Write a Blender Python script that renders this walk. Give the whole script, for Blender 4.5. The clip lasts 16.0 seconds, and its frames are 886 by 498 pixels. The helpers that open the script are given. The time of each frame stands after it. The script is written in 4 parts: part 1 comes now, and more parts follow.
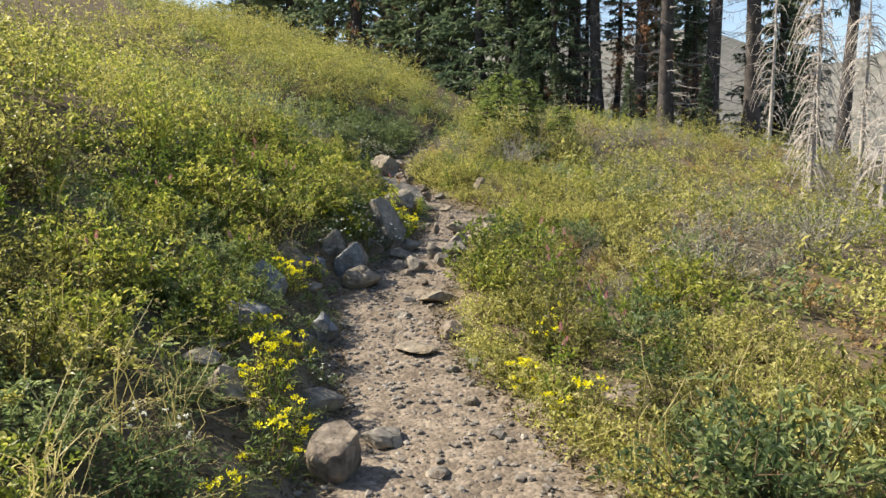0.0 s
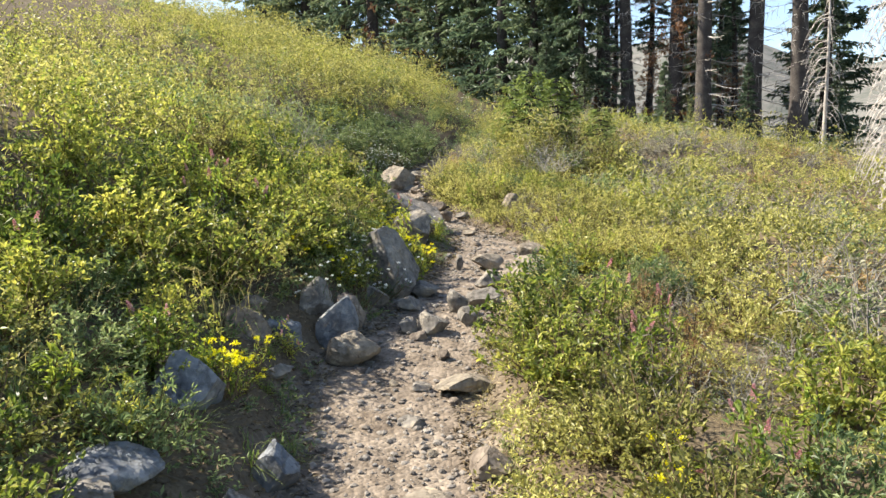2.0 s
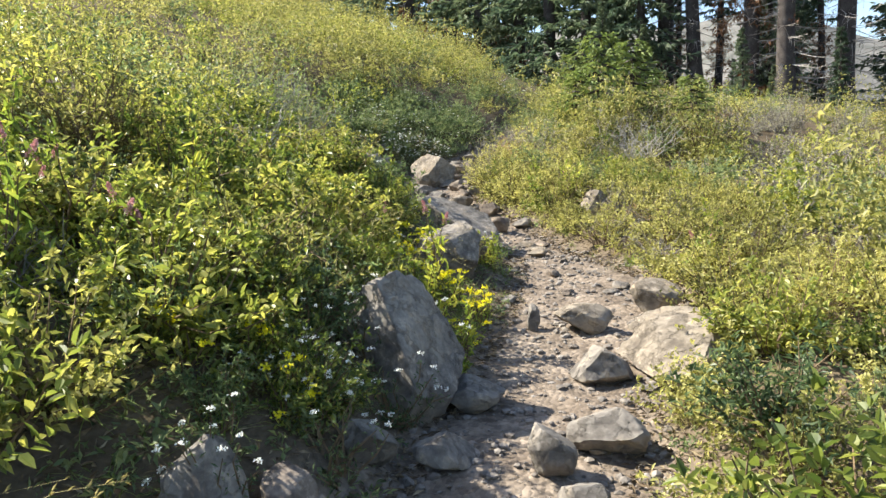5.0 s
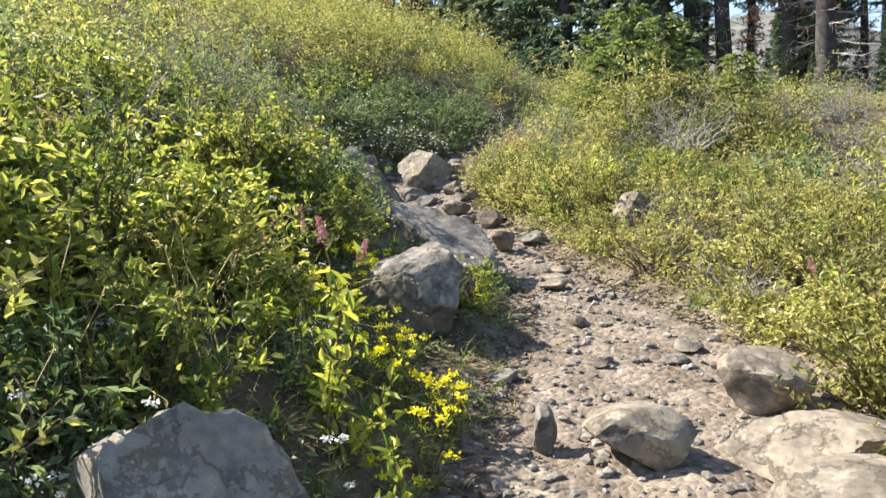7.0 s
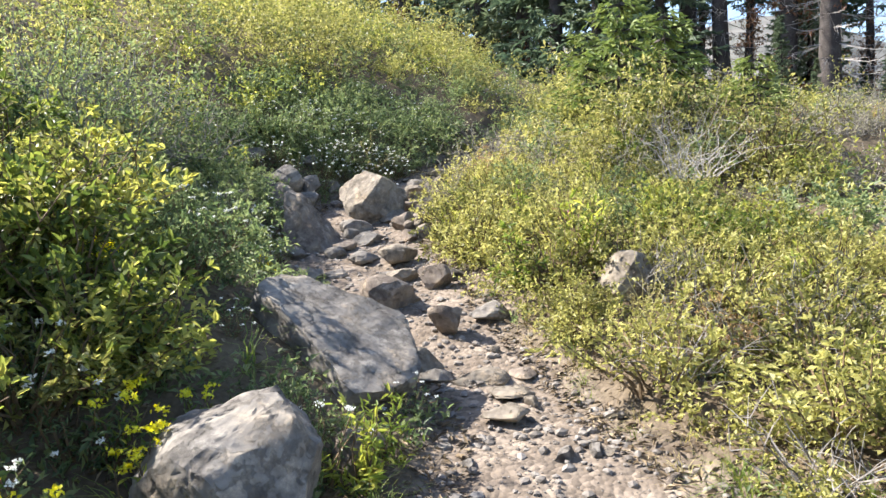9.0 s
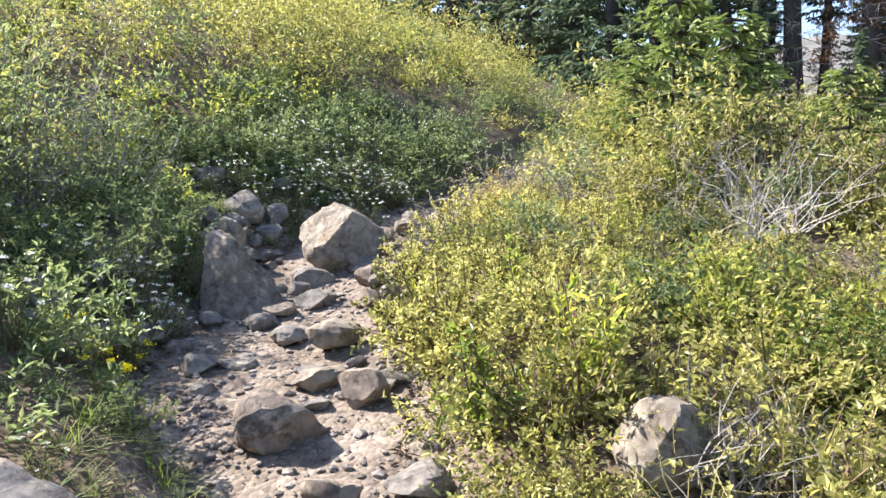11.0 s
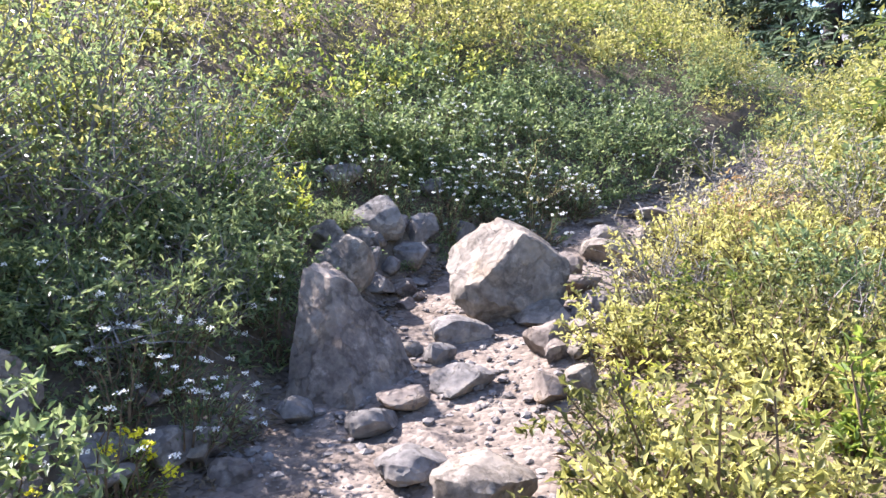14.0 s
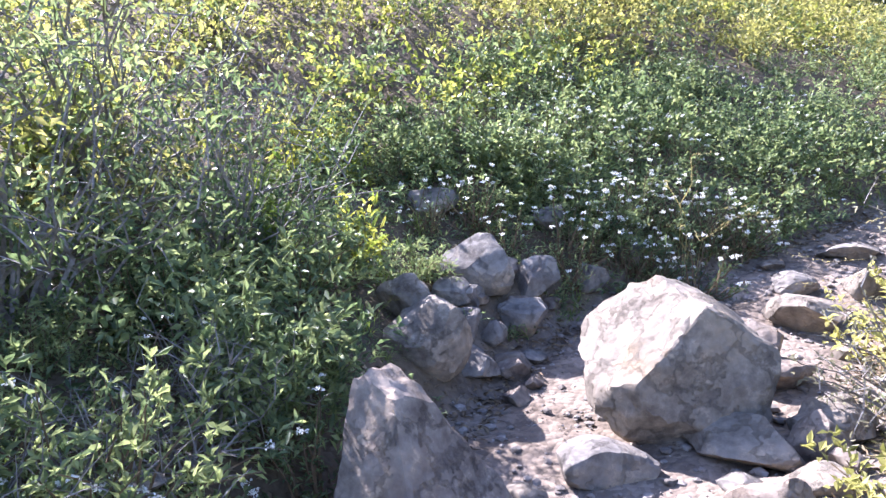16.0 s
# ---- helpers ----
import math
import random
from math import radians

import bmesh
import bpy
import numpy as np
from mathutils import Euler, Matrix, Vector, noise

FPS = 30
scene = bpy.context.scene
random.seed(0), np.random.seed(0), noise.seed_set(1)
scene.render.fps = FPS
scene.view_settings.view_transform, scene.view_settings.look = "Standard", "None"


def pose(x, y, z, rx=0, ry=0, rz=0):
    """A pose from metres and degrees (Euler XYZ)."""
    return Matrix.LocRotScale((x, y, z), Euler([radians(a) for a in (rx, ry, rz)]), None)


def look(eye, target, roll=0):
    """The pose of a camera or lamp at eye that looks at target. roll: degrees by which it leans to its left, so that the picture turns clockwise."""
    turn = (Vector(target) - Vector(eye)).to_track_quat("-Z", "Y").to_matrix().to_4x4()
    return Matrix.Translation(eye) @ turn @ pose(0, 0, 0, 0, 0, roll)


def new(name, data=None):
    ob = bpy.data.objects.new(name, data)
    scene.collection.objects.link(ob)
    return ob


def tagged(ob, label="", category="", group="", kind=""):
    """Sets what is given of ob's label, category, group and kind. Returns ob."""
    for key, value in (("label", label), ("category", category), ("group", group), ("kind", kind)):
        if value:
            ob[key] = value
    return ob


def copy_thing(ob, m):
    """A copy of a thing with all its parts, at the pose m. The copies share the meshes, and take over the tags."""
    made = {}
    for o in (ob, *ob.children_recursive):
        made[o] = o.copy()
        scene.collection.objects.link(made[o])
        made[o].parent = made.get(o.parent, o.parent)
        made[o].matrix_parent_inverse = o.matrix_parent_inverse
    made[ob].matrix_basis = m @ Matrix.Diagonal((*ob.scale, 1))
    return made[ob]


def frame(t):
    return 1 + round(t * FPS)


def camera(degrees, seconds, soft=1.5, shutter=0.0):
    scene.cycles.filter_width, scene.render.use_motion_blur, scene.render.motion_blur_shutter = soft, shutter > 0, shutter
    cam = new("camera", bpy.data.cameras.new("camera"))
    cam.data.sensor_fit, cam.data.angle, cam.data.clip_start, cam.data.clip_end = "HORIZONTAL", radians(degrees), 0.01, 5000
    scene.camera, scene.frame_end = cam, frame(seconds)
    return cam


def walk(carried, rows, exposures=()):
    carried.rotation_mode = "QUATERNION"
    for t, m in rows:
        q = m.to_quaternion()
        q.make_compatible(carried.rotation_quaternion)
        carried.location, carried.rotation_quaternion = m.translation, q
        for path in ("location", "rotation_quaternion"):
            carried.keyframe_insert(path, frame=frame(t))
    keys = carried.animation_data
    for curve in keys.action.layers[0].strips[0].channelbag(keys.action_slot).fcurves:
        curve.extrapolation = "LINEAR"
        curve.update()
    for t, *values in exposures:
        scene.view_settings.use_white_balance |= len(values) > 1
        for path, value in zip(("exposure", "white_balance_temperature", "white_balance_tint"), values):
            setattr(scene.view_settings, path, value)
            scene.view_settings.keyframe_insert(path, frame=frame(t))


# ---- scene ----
cam = camera(63.7, 16.0)
PATH = [
    (0, (0.034, -0.226, 1.465), (0.032, 1.763, 1.254), -0.3),
    (0.5, (0.061, 0.406, 1.471), (0.045, 2.394, 1.258), -1.0),
    (1, (0.047, 0.994, 1.477), (0.021, 2.983, 1.27), -0.5),
    (1.5, (-0.018, 1.652, 1.513), (-0.061, 3.64, 1.298), -0.5),
    (2, (-0.018, 2.174, 1.6), (-0.077, 4.164, 1.409), -0.8),
    (2.5, (-0.055, 2.767, 1.692), (-0.132, 4.756, 1.501), -0.6),
    (3, (-0.145, 3.377, 1.693), (-0.236, 5.366, 1.502), -0.7),
    (3.5, (-0.167, 4.002, 1.691), (-0.275, 5.99, 1.496), -1.2),
    (4, (-0.212, 4.601, 1.672), (-0.339, 6.587, 1.476), -1.1),
    (4.2, (-0.244, 4.866, 1.66), (-0.379, 6.852, 1.459), -1.1),
    (6.3, (-0.218, 7.172, 1.619), (-0.45, 9.147, 1.402), -3.5),
    (6.5, (-0.192, 7.432, 1.603), (-0.417, 9.407, 1.388), -3.4),
    (7, (-0.123, 8.016, 1.576), (-0.35, 9.992, 1.373), -2.6),
    (7.5, (-0.054, 8.473, 1.648), (-0.282, 10.45, 1.453), -2.7),
    (8, (0.01, 8.936, 1.724), (-0.204, 10.915, 1.527), -2.3),
    (8.5, (0.044, 9.443, 1.758), (-0.166, 11.421, 1.552), -2.1),
    (9, (0.126, 9.875, 1.844), (-0.076, 11.854, 1.645), -2.1),
    (9.2, (0.181, 10.076, 1.865), (-0.019, 12.055, 1.663), -2.4),
    (11.3, (0.477, 12.04, 2.06), (0.075, 13.993, 1.905), 0.4),
    (11.5, (0.429, 12.19, 2.063), (-0.027, 14.131, 1.914), 0.5),
    (12, (0.316, 12.511, 2.103), (-0.217, 14.433, 1.961), 0.2),
    (12.5, (0.278, 12.821, 2.097), (-0.309, 14.726, 1.945), -0.6),
    (13, (0.26, 13.089, 2.113), (-0.405, 14.969, 1.958), 0.0),
    (13.5, (0.095, 13.377, 2.09), (-0.643, 15.227, 1.913), 0.8),
    (14, (-0.105, 13.668, 2.175), (-0.9, 15.493, 1.983), 0.4),
    (14.5, (-0.239, 13.969, 2.161), (-1.082, 15.773, 1.98), -0.6),
    (15, (-0.397, 14.39, 2.195), (-1.303, 16.162, 1.992), -0.5),
    (15.5, (-0.568, 14.649, 2.242), (-1.559, 16.377, 2.065), 0.4),
    (16, (-0.771, 14.889, 2.302), (-1.814, 16.587, 2.13), -0.0),
]
walk(cam, [(t, look(eye, target, roll)) for t, eye, target, roll in PATH], exposures=((0, 1.12, 6850, 10), (2.5, 1.58, 6600, 10), (7, 1.55, 6350, 11), (9, 1.75, 6150, 14), (13, 1.95, 5900, 22), (16, 2.35, 5450, 30)))

# ---- world and sun ----
SUN_AZIMUTH, SUN_HEIGHT = -76.0, 43.0
world = bpy.data.worlds.new("sky")
scene.world = world
world.use_nodes = True
sky = world.node_tree.nodes.new("ShaderNodeTexSky")
sky.sky_type, sky.sun_disc = "NISHITA", False
sky.sun_elevation, sky.sun_rotation = radians(SUN_HEIGHT), radians(SUN_AZIMUTH)
world.node_tree.links.new(sky.outputs[0], world.node_tree.nodes["Background"].inputs[0])
world.node_tree.nodes["Background"].inputs[1].default_value = 0.105
sun = new("sun", bpy.data.lights.new("sun", "SUN"))
sun.data.energy, sun.data.angle, sun.data.color = 5.0, radians(0.6), (1.0, 0.93, 0.80)
_a, _h = radians(SUN_AZIMUTH), radians(SUN_HEIGHT)
sun.matrix_world = look((60 * math.sin(_a) * math.cos(_h), 60 * math.cos(_a) * math.cos(_h), 60 * math.sin(_h)), (0, 0, 0))

# ---- materials ----
def material(name, colours, scale=8.0, rough=0.8, bump=0.3, fine=60.0, island=0.0, through_light=0.0, spec=0.3):
    """A node material: a ramp of colours over two scales of noise, with fine relief."""
    m = bpy.data.materials.new(name)
    m.use_nodes = True
    nt = m.node_tree
    bsdf = nt.nodes["Principled BSDF"]
    coord = nt.nodes.new("ShaderNodeTexCoord")
    big = nt.nodes.new("ShaderNodeTexNoise")
    big.inputs["Scale"].default_value, big.inputs["Detail"].default_value = scale, 6
    small = nt.nodes.new("ShaderNodeTexNoise")
    small.inputs["Scale"].default_value, small.inputs["Detail"].default_value = fine, 5
    for n in (big, small):
        nt.links.new(coord.outputs["Object"], n.inputs["Vector"])
    mix = nt.nodes.new("ShaderNodeMath")
    mix.operation = "MULTIPLY_ADD"
    mix.inputs[1].default_value = 0.45
    half = nt.nodes.new("ShaderNodeMath")
    half.operation = "MULTIPLY"
    half.inputs[1].default_value = 0.55
    nt.links.new(big.outputs["Fac"], half.inputs[0])
    nt.links.new(small.outputs["Fac"], mix.inputs[0])
    nt.links.new(half.outputs[0], mix.inputs[2])
    value = mix.outputs[0]
    if island:
        geo, info = nt.nodes.new("ShaderNodeNewGeometry"), nt.nodes.new("ShaderNodeObjectInfo")
        both = nt.nodes.new("ShaderNodeMath")
        both.operation = "ADD"
        nt.links.new(geo.outputs["Random Per Island"], both.inputs[0])
        nt.links.new(info.outputs["Random"], both.inputs[1])
        vary = nt.nodes.new("ShaderNodeMath")
        vary.operation = "MULTIPLY_ADD"
        vary.inputs[1].default_value = island
        nt.links.new(both.outputs[0], vary.inputs[0])
        shift = nt.nodes.new("ShaderNodeMath")
        shift.operation = "SUBTRACT"
        shift.inputs[1].default_value = island
        nt.links.new(value, shift.inputs[0])
        nt.links.new(shift.outputs[0], vary.inputs[2])
        value = vary.outputs[0]
    ramp = nt.nodes.new("ShaderNodeValToRGB")
    while len(ramp.color_ramp.elements) < len(colours):
        ramp.color_ramp.elements.new(0.5)
    for k, c in enumerate(colours):
        e = ramp.color_ramp.elements[k]
        e.position = 0.28 + 0.44 * k / max(1, len(colours) - 1)
        e.color = (*c, 1)
    nt.links.new(value, ramp.inputs[0])
    nt.links.new(ramp.outputs[0], bsdf.inputs["Base Color"])
    bsdf.inputs["Roughness"].default_value = rough
    bsdf.inputs["Specular IOR Level"].default_value = spec
    if bump:
        b = nt.nodes.new("ShaderNodeBump")
        b.inputs["Strength"].default_value, b.inputs["Distance"].default_value = bump, 0.02
        nt.links.new(mix.outputs[0], b.inputs["Height"])
        nt.links.new(b.outputs[0], bsdf.inputs["Normal"])
    if through_light:
        leaf = nt.nodes.new("ShaderNodeBsdfTranslucent")
        bright = nt.nodes.new("ShaderNodeHueSaturation")
        bright.inputs["Saturation"].default_value, bright.inputs["Value"].default_value = 1.08, 1.5
        nt.links.new(ramp.outputs[0], bright.inputs["Color"])
        nt.links.new(bright.outputs[0], leaf.inputs["Color"])
        blend = nt.nodes.new("ShaderNodeMixShader")
        blend.inputs[0].default_value = through_light
        nt.links.new(bsdf.outputs[0], blend.inputs[1])
        nt.links.new(leaf.outputs[0], blend.inputs[2])
        nt.links.new(blend.outputs[0], nt.nodes["Material Output"].inputs["Surface"])
    return m


LEAF = dict(island=0.36, through_light=0.44, bump=0, rough=0.45, scale=2.0, fine=15.0, spec=0.32)
M_LOW = material("low_leaf", [(0.085, 0.09, 0.028), (0.27, 0.265, 0.08), (0.48, 0.45, 0.165)], **LEAF)
M_BANK = material("bank_leaf", [(0.06, 0.09, 0.022), (0.19, 0.225, 0.05), (0.40, 0.385, 0.10)], **LEAF)
M_TALL = material("tall_leaf", [(0.075, 0.085, 0.028), (0.20, 0.205, 0.06), (0.37, 0.345, 0.125)], **LEAF)
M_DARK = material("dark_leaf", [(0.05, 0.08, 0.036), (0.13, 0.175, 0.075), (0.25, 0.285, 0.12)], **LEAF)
M_HERB = material("herb_leaf", [(0.10, 0.15, 0.03), (0.22, 0.275, 0.055), (0.42, 0.41, 0.085)], **LEAF)
M_RED = material("russet_leaf", [(0.16, 0.095, 0.045), (0.30, 0.20, 0.095), (0.42, 0.32, 0.15)], **LEAF)
M_SAGE = material("grey_green_leaf", [(0.10, 0.10, 0.065), (0.22, 0.21, 0.135), (0.36, 0.34, 0.23)], **LEAF)
M_STRAW = material("straw_grass", [(0.20, 0.17, 0.075), (0.34, 0.29, 0.13), (0.46, 0.40, 0.20)], island=0.2, through_light=0.35, bump=0, rough=0.6)
M_GRASS = material("dry_grass", [(0.22, 0.19, 0.07), (0.36, 0.31, 0.13), (0.50, 0.44, 0.22)], island=0.2, through_light=0.3, bump=0, rough=0.6)
M_GREENGRASS = material("green_grass", [(0.07, 0.12, 0.025), (0.14, 0.20, 0.04), (0.26, 0.28, 0.08)], island=0.2, through_light=0.35, bump=0, rough=0.6)
M_STEM = material("stem", [(0.07, 0.045, 0.025), (0.13, 0.09, 0.05), (0.20, 0.15, 0.09)], scale=20, rough=0.9)
M_DEAD = material("dead_wood", [(0.10, 0.088, 0.075), (0.19, 0.175, 0.155), (0.32, 0.30, 0.27)], scale=15, rough=0.9)
M_YELLOW = material("yellow_petal", [(0.58, 0.52, 0.02), (0.72, 0.66, 0.03), (0.80, 0.76, 0.08)], island=0.15, through_light=0.3, bump=0, rough=0.6)
M_WHITE = material("white_petal", [(0.55, 0.55, 0.48), (0.75, 0.75, 0.70), (0.85, 0.85, 0.80)], island=0.15, through_light=0.25, bump=0, rough=0.7)
M_PINK = material("pink_petal", [(0.34, 0.15, 0.15), (0.50, 0.27, 0.27), (0.62, 0.42, 0.40)], island=0.15, through_light=0.25, bump=0, rough=0.7)
M_NEEDLE = material("fir_needle", [(0.045, 0.075, 0.048), (0.105, 0.145, 0.085), (0.20, 0.235, 0.13)], island=0.25, through_light=0.3, bump=0, rough=0.6, scale=0.8, fine=6)
M_YOUNG = material("young_needle", [(0.10, 0.15, 0.04), (0.18, 0.23, 0.065), (0.28, 0.31, 0.10)], island=0.2, through_light=0.25, bump=0, rough=0.6)
M_RUST = material("dead_needle", [(0.12, 0.06, 0.032), (0.20, 0.10, 0.05), (0.28, 0.17, 0.09)], island=0.2, through_light=0.15, bump=0, rough=0.8)
M_BARK = material("fir_bark", [(0.026, 0.022, 0.020), (0.058, 0.050, 0.045), (0.12, 0.108, 0.098)], scale=3, fine=24, rough=0.95, bump=0.9)


def rock_material(name, colours):
    """Weathered stone: broad tone, fine grain, cracks, pale lichen spots."""
    m = material(name, colours, scale=3.2, fine=30, rough=0.9, bump=0.7, spec=0.2)
    nt = m.node_tree
    bsdf = nt.nodes["Principled BSDF"]
    base = bsdf.inputs["Base Color"].links[0].from_socket
    first = bsdf.inputs["Normal"].links[0].from_node
    coord = nt.nodes.new("ShaderNodeTexCoord")
    spots = nt.nodes.new("ShaderNodeTexNoise")
    spots.inputs["Scale"].default_value, spots.inputs["Detail"].default_value, spots.inputs["Roughness"].default_value = 9.0, 8, 0.75
    ramp = nt.nodes.new("ShaderNodeValToRGB")
    ramp.color_ramp.elements[0].position, ramp.color_ramp.elements[1].position = 0.54, 0.80
    mix = nt.nodes.new("ShaderNodeMix")
    mix.data_type = "RGBA"
    mix.inputs[7].default_value = (*(min(0.66, c * 1.35 + 0.05) for c in colours[-1]), 1)
    cracks = nt.nodes.new("ShaderNodeTexVoronoi")
    cracks.feature = "DISTANCE_TO_EDGE"
    cracks.inputs["Scale"].default_value = 5.0
    warp = nt.nodes.new("ShaderNodeMixRGB")
    warp.blend_type, warp.inputs[0].default_value = "ADD", 0.35
    nt.links.new(coord.outputs["Object"], spots.inputs["Vector"])
    nt.links.new(coord.outputs["Object"], warp.inputs[1])
    nt.links.new(spots.outputs["Color"], warp.inputs[2])
    nt.links.new(warp.outputs[0], cracks.inputs["Vector"])
    edge = nt.nodes.new("ShaderNodeMath")
    edge.operation = "MINIMUM"
    edge.inputs[1].default_value = 0.05
    nt.links.new(cracks.outputs["Distance"], edge.inputs[0])
    bump = nt.nodes.new("ShaderNodeBump")
    bump.inputs["Strength"].default_value, bump.inputs["Distance"].default_value = 0.7, 0.14
    nt.links.new(edge.outputs[0], bump.inputs["Height"])
    nt.links.new(first.outputs[0], bump.inputs["Normal"])
    nt.links.new(bump.outputs[0], bsdf.inputs["Normal"])
    nt.links.new(spots.outputs["Fac"], ramp.inputs[0])
    nt.links.new(ramp.outputs[0], mix.inputs[0])
    nt.links.new(base, mix.inputs[6])
    stain = nt.nodes.new("ShaderNodeTexNoise")
    stain.inputs["Scale"].default_value, stain.inputs["Detail"].default_value, stain.inputs["Roughness"].default_value = 4.5, 9, 0.7
    nt.links.new(coord.outputs["Object"], stain.inputs["Vector"])
    tone = nt.nodes.new("ShaderNodeValToRGB")
    tone.color_ramp.elements.new(0.5)
    for e, p, c in zip(tone.color_ramp.elements, (0.36, 0.50, 0.66), ((0.50, 0.48, 0.47), (0.98, 0.96, 0.93), (1.12, 0.98, 0.80))):
        e.position, e.color = p, (*c, 1)
    nt.links.new(stain.outputs["Fac"], tone.inputs[0])
    wash = nt.nodes.new("ShaderNodeMix")
    wash.data_type, wash.blend_type = "RGBA", "MULTIPLY"
    wash.inputs[0].default_value = 1.0
    nt.links.new(mix.outputs[2], wash.inputs[6])
    nt.links.new(tone.outputs[0], wash.inputs[7])
    nt.links.new(wash.outputs[2], bsdf.inputs["Base Color"])
    return m


M_ROCK = rock_material("grey_rock", [(0.095, 0.088, 0.080), (0.165, 0.153, 0.138), (0.235, 0.22, 0.196), (0.31, 0.292, 0.26)])
M_PALE = rock_material("pale_rock", [(0.125, 0.107, 0.086), (0.195, 0.170, 0.136), (0.26, 0.230, 0.186), (0.33, 0.297, 0.245)])
M_BLUE = rock_material("blue_grey_rock", [(0.085, 0.095, 0.11), (0.145, 0.16, 0.18), (0.21, 0.225, 0.245), (0.28, 0.29, 0.30)])
M_BROWN = rock_material("brown_rock", [(0.11, 0.09, 0.075), (0.18, 0.15, 0.125), (0.25, 0.215, 0.175), (0.33, 0.29, 0.24)])
M_LIMB = material("dead_limb", [(0.20, 0.18, 0.16), (0.34, 0.31, 0.28), (0.48, 0.45, 0.41)], scale=6, rough=0.9)
M_GRAVEL = material("gravel", [(0.12, 0.105, 0.09), (0.22, 0.197, 0.17), (0.35, 0.32, 0.28)], scale=12, fine=60, island=0.3, rough=0.9)


def ground_material():
    """Trodden pale dirt on the trail, dark leaf litter beside it, by the mesh's own 'trail' value."""
    m = material("earth", [(0.06, 0.045, 0.03), (0.11, 0.085, 0.055), (0.17, 0.135, 0.085)], scale=1.7, fine=35, rough=0.95, bump=0.8, spec=0.1)
    nt = m.node_tree
    bsdf = nt.nodes["Principled BSDF"]
    litter = bsdf.inputs["Base Color"].links[0].from_socket
    coord = nt.nodes.new("ShaderNodeTexCoord")
    n1 = nt.nodes.new("ShaderNodeTexNoise")
    n1.inputs["Scale"].default_value, n1.inputs["Detail"].default_value = 4.0, 10
    n1.inputs["Roughness"].default_value = 0.68
    nt.links.new(coord.outputs["Object"], n1.inputs["Vector"])
    ramp = nt.nodes.new("ShaderNodeValToRGB")
    ramp.color_ramp.elements.new(0.5)
    for e, p, c in zip(ramp.color_ramp.elements, (0.3, 0.5, 0.7), ((0.105, 0.083, 0.064), (0.185, 0.152, 0.120), (0.285, 0.240, 0.193))):
        e.position, e.color = p, (*c, 1)
    nt.links.new(n1.outputs["Fac"], ramp.inputs[0])
    at = nt.nodes.new("ShaderNodeAttribute")
    at.attribute_name = "trail"
    mix = nt.nodes.new("ShaderNodeMix")
    mix.data_type = "RGBA"
    nt.links.new(at.outputs["Fac"], mix.inputs[0])
    grain = nt.nodes.new("ShaderNodeTexVoronoi")
    grain.inputs["Scale"].default_value, grain.inputs["Randomness"].default_value = 38.0, 1.0
    nt.links.new(coord.outputs["Object"], grain.inputs["Vector"])
    grey = nt.nodes.new("ShaderNodeSeparateColor")
    nt.links.new(grain.outputs["Color"], grey.inputs[0])
    tone = nt.nodes.new("ShaderNodeValToRGB")
    for e, p, c in zip(tone.color_ramp.elements, (0.1, 0.9), ((0.62, 0.61, 0.60), (1.22, 1.20, 1.17))):
        e.position, e.color = p, (*c, 1)
    nt.links.new(grey.outputs[0], tone.inputs[0])
    speck = nt.nodes.new("ShaderNodeMix")
    speck.data_type, speck.blend_type = "RGBA", "MULTIPLY"
    speck.inputs[0].default_value = 0.8
    nt.links.new(ramp.outputs[0], speck.inputs[6])
    nt.links.new(tone.outputs[0], speck.inputs[7])
    low = bsdf.inputs["Normal"].links[0].from_node
    rise = nt.nodes.new("ShaderNodeBump")
    rise.inputs["Strength"].default_value, rise.inputs["Distance"].default_value, rise.invert = 0.6, 0.012, True
    nt.links.new(grain.outputs["Distance"], rise.inputs["Height"])
    nt.links.new(low.outputs[0], rise.inputs["Normal"])
    nt.links.new(rise.outputs[0], bsdf.inputs["Normal"])
    nt.links.new(litter, mix.inputs[6])
    nt.links.new(speck.outputs[2], mix.inputs[7])
    nt.links.new(mix.outputs[2], bsdf.inputs["Base Color"])
    return m


M_EARTH = ground_material()
M_LITTER = material("leaf_litter", [(0.07, 0.05, 0.03), (0.17, 0.125, 0.075), (0.33, 0.27, 0.17)], island=0.4, bump=0, rough=0.9)
M_HILL = material("far_hillside", [(0.05, 0.065, 0.05), (0.13, 0.125, 0.11), (0.21, 0.20, 0.18)], scale=0.03, fine=0.25, rough=1.0, bump=0.2)

# ---- the lie of the land ----
TRAIL_Y = (-40, 3, 4, 5, 6, 6.6, 7.5, 8.3, 9.2, 10, 11, 12, 12.8, 13.5, 14.3, 15, 16, 17, 18, 18.6, 19.2, 20, 21, 22, 24, 28, 60)
TRAIL_L = (-.6, -.58, -.62, -.80, -.92, -1.08, -1.02, -.72, -.58, -.42, -.22, -.15, -.16, -.40, -1.0, -1.75, -1.95, -2.1, -2.2, -2.1, -1.8, -1.3, -.85, -.5, 0, .7, 5)
TRAIL_R = (.8, .80, .53, .22, .02, -.02, .14, .24, .42, .90, 1.15, .87, .50, .27, -.05, -.25, -.60, -.78, -.80, -.72, -.55, -.35, 0, .3, .7, 1.4, 6)
RISE_Y = (-400, -40, -3, 0, 3, 4.7, 6.4, 7.5, 8.5, 10, 12.3, 13.5, 15.4, 16.3, 17, 18, 19, 20, 21, 26, 32, 41, 60, 100, 400, 4000)
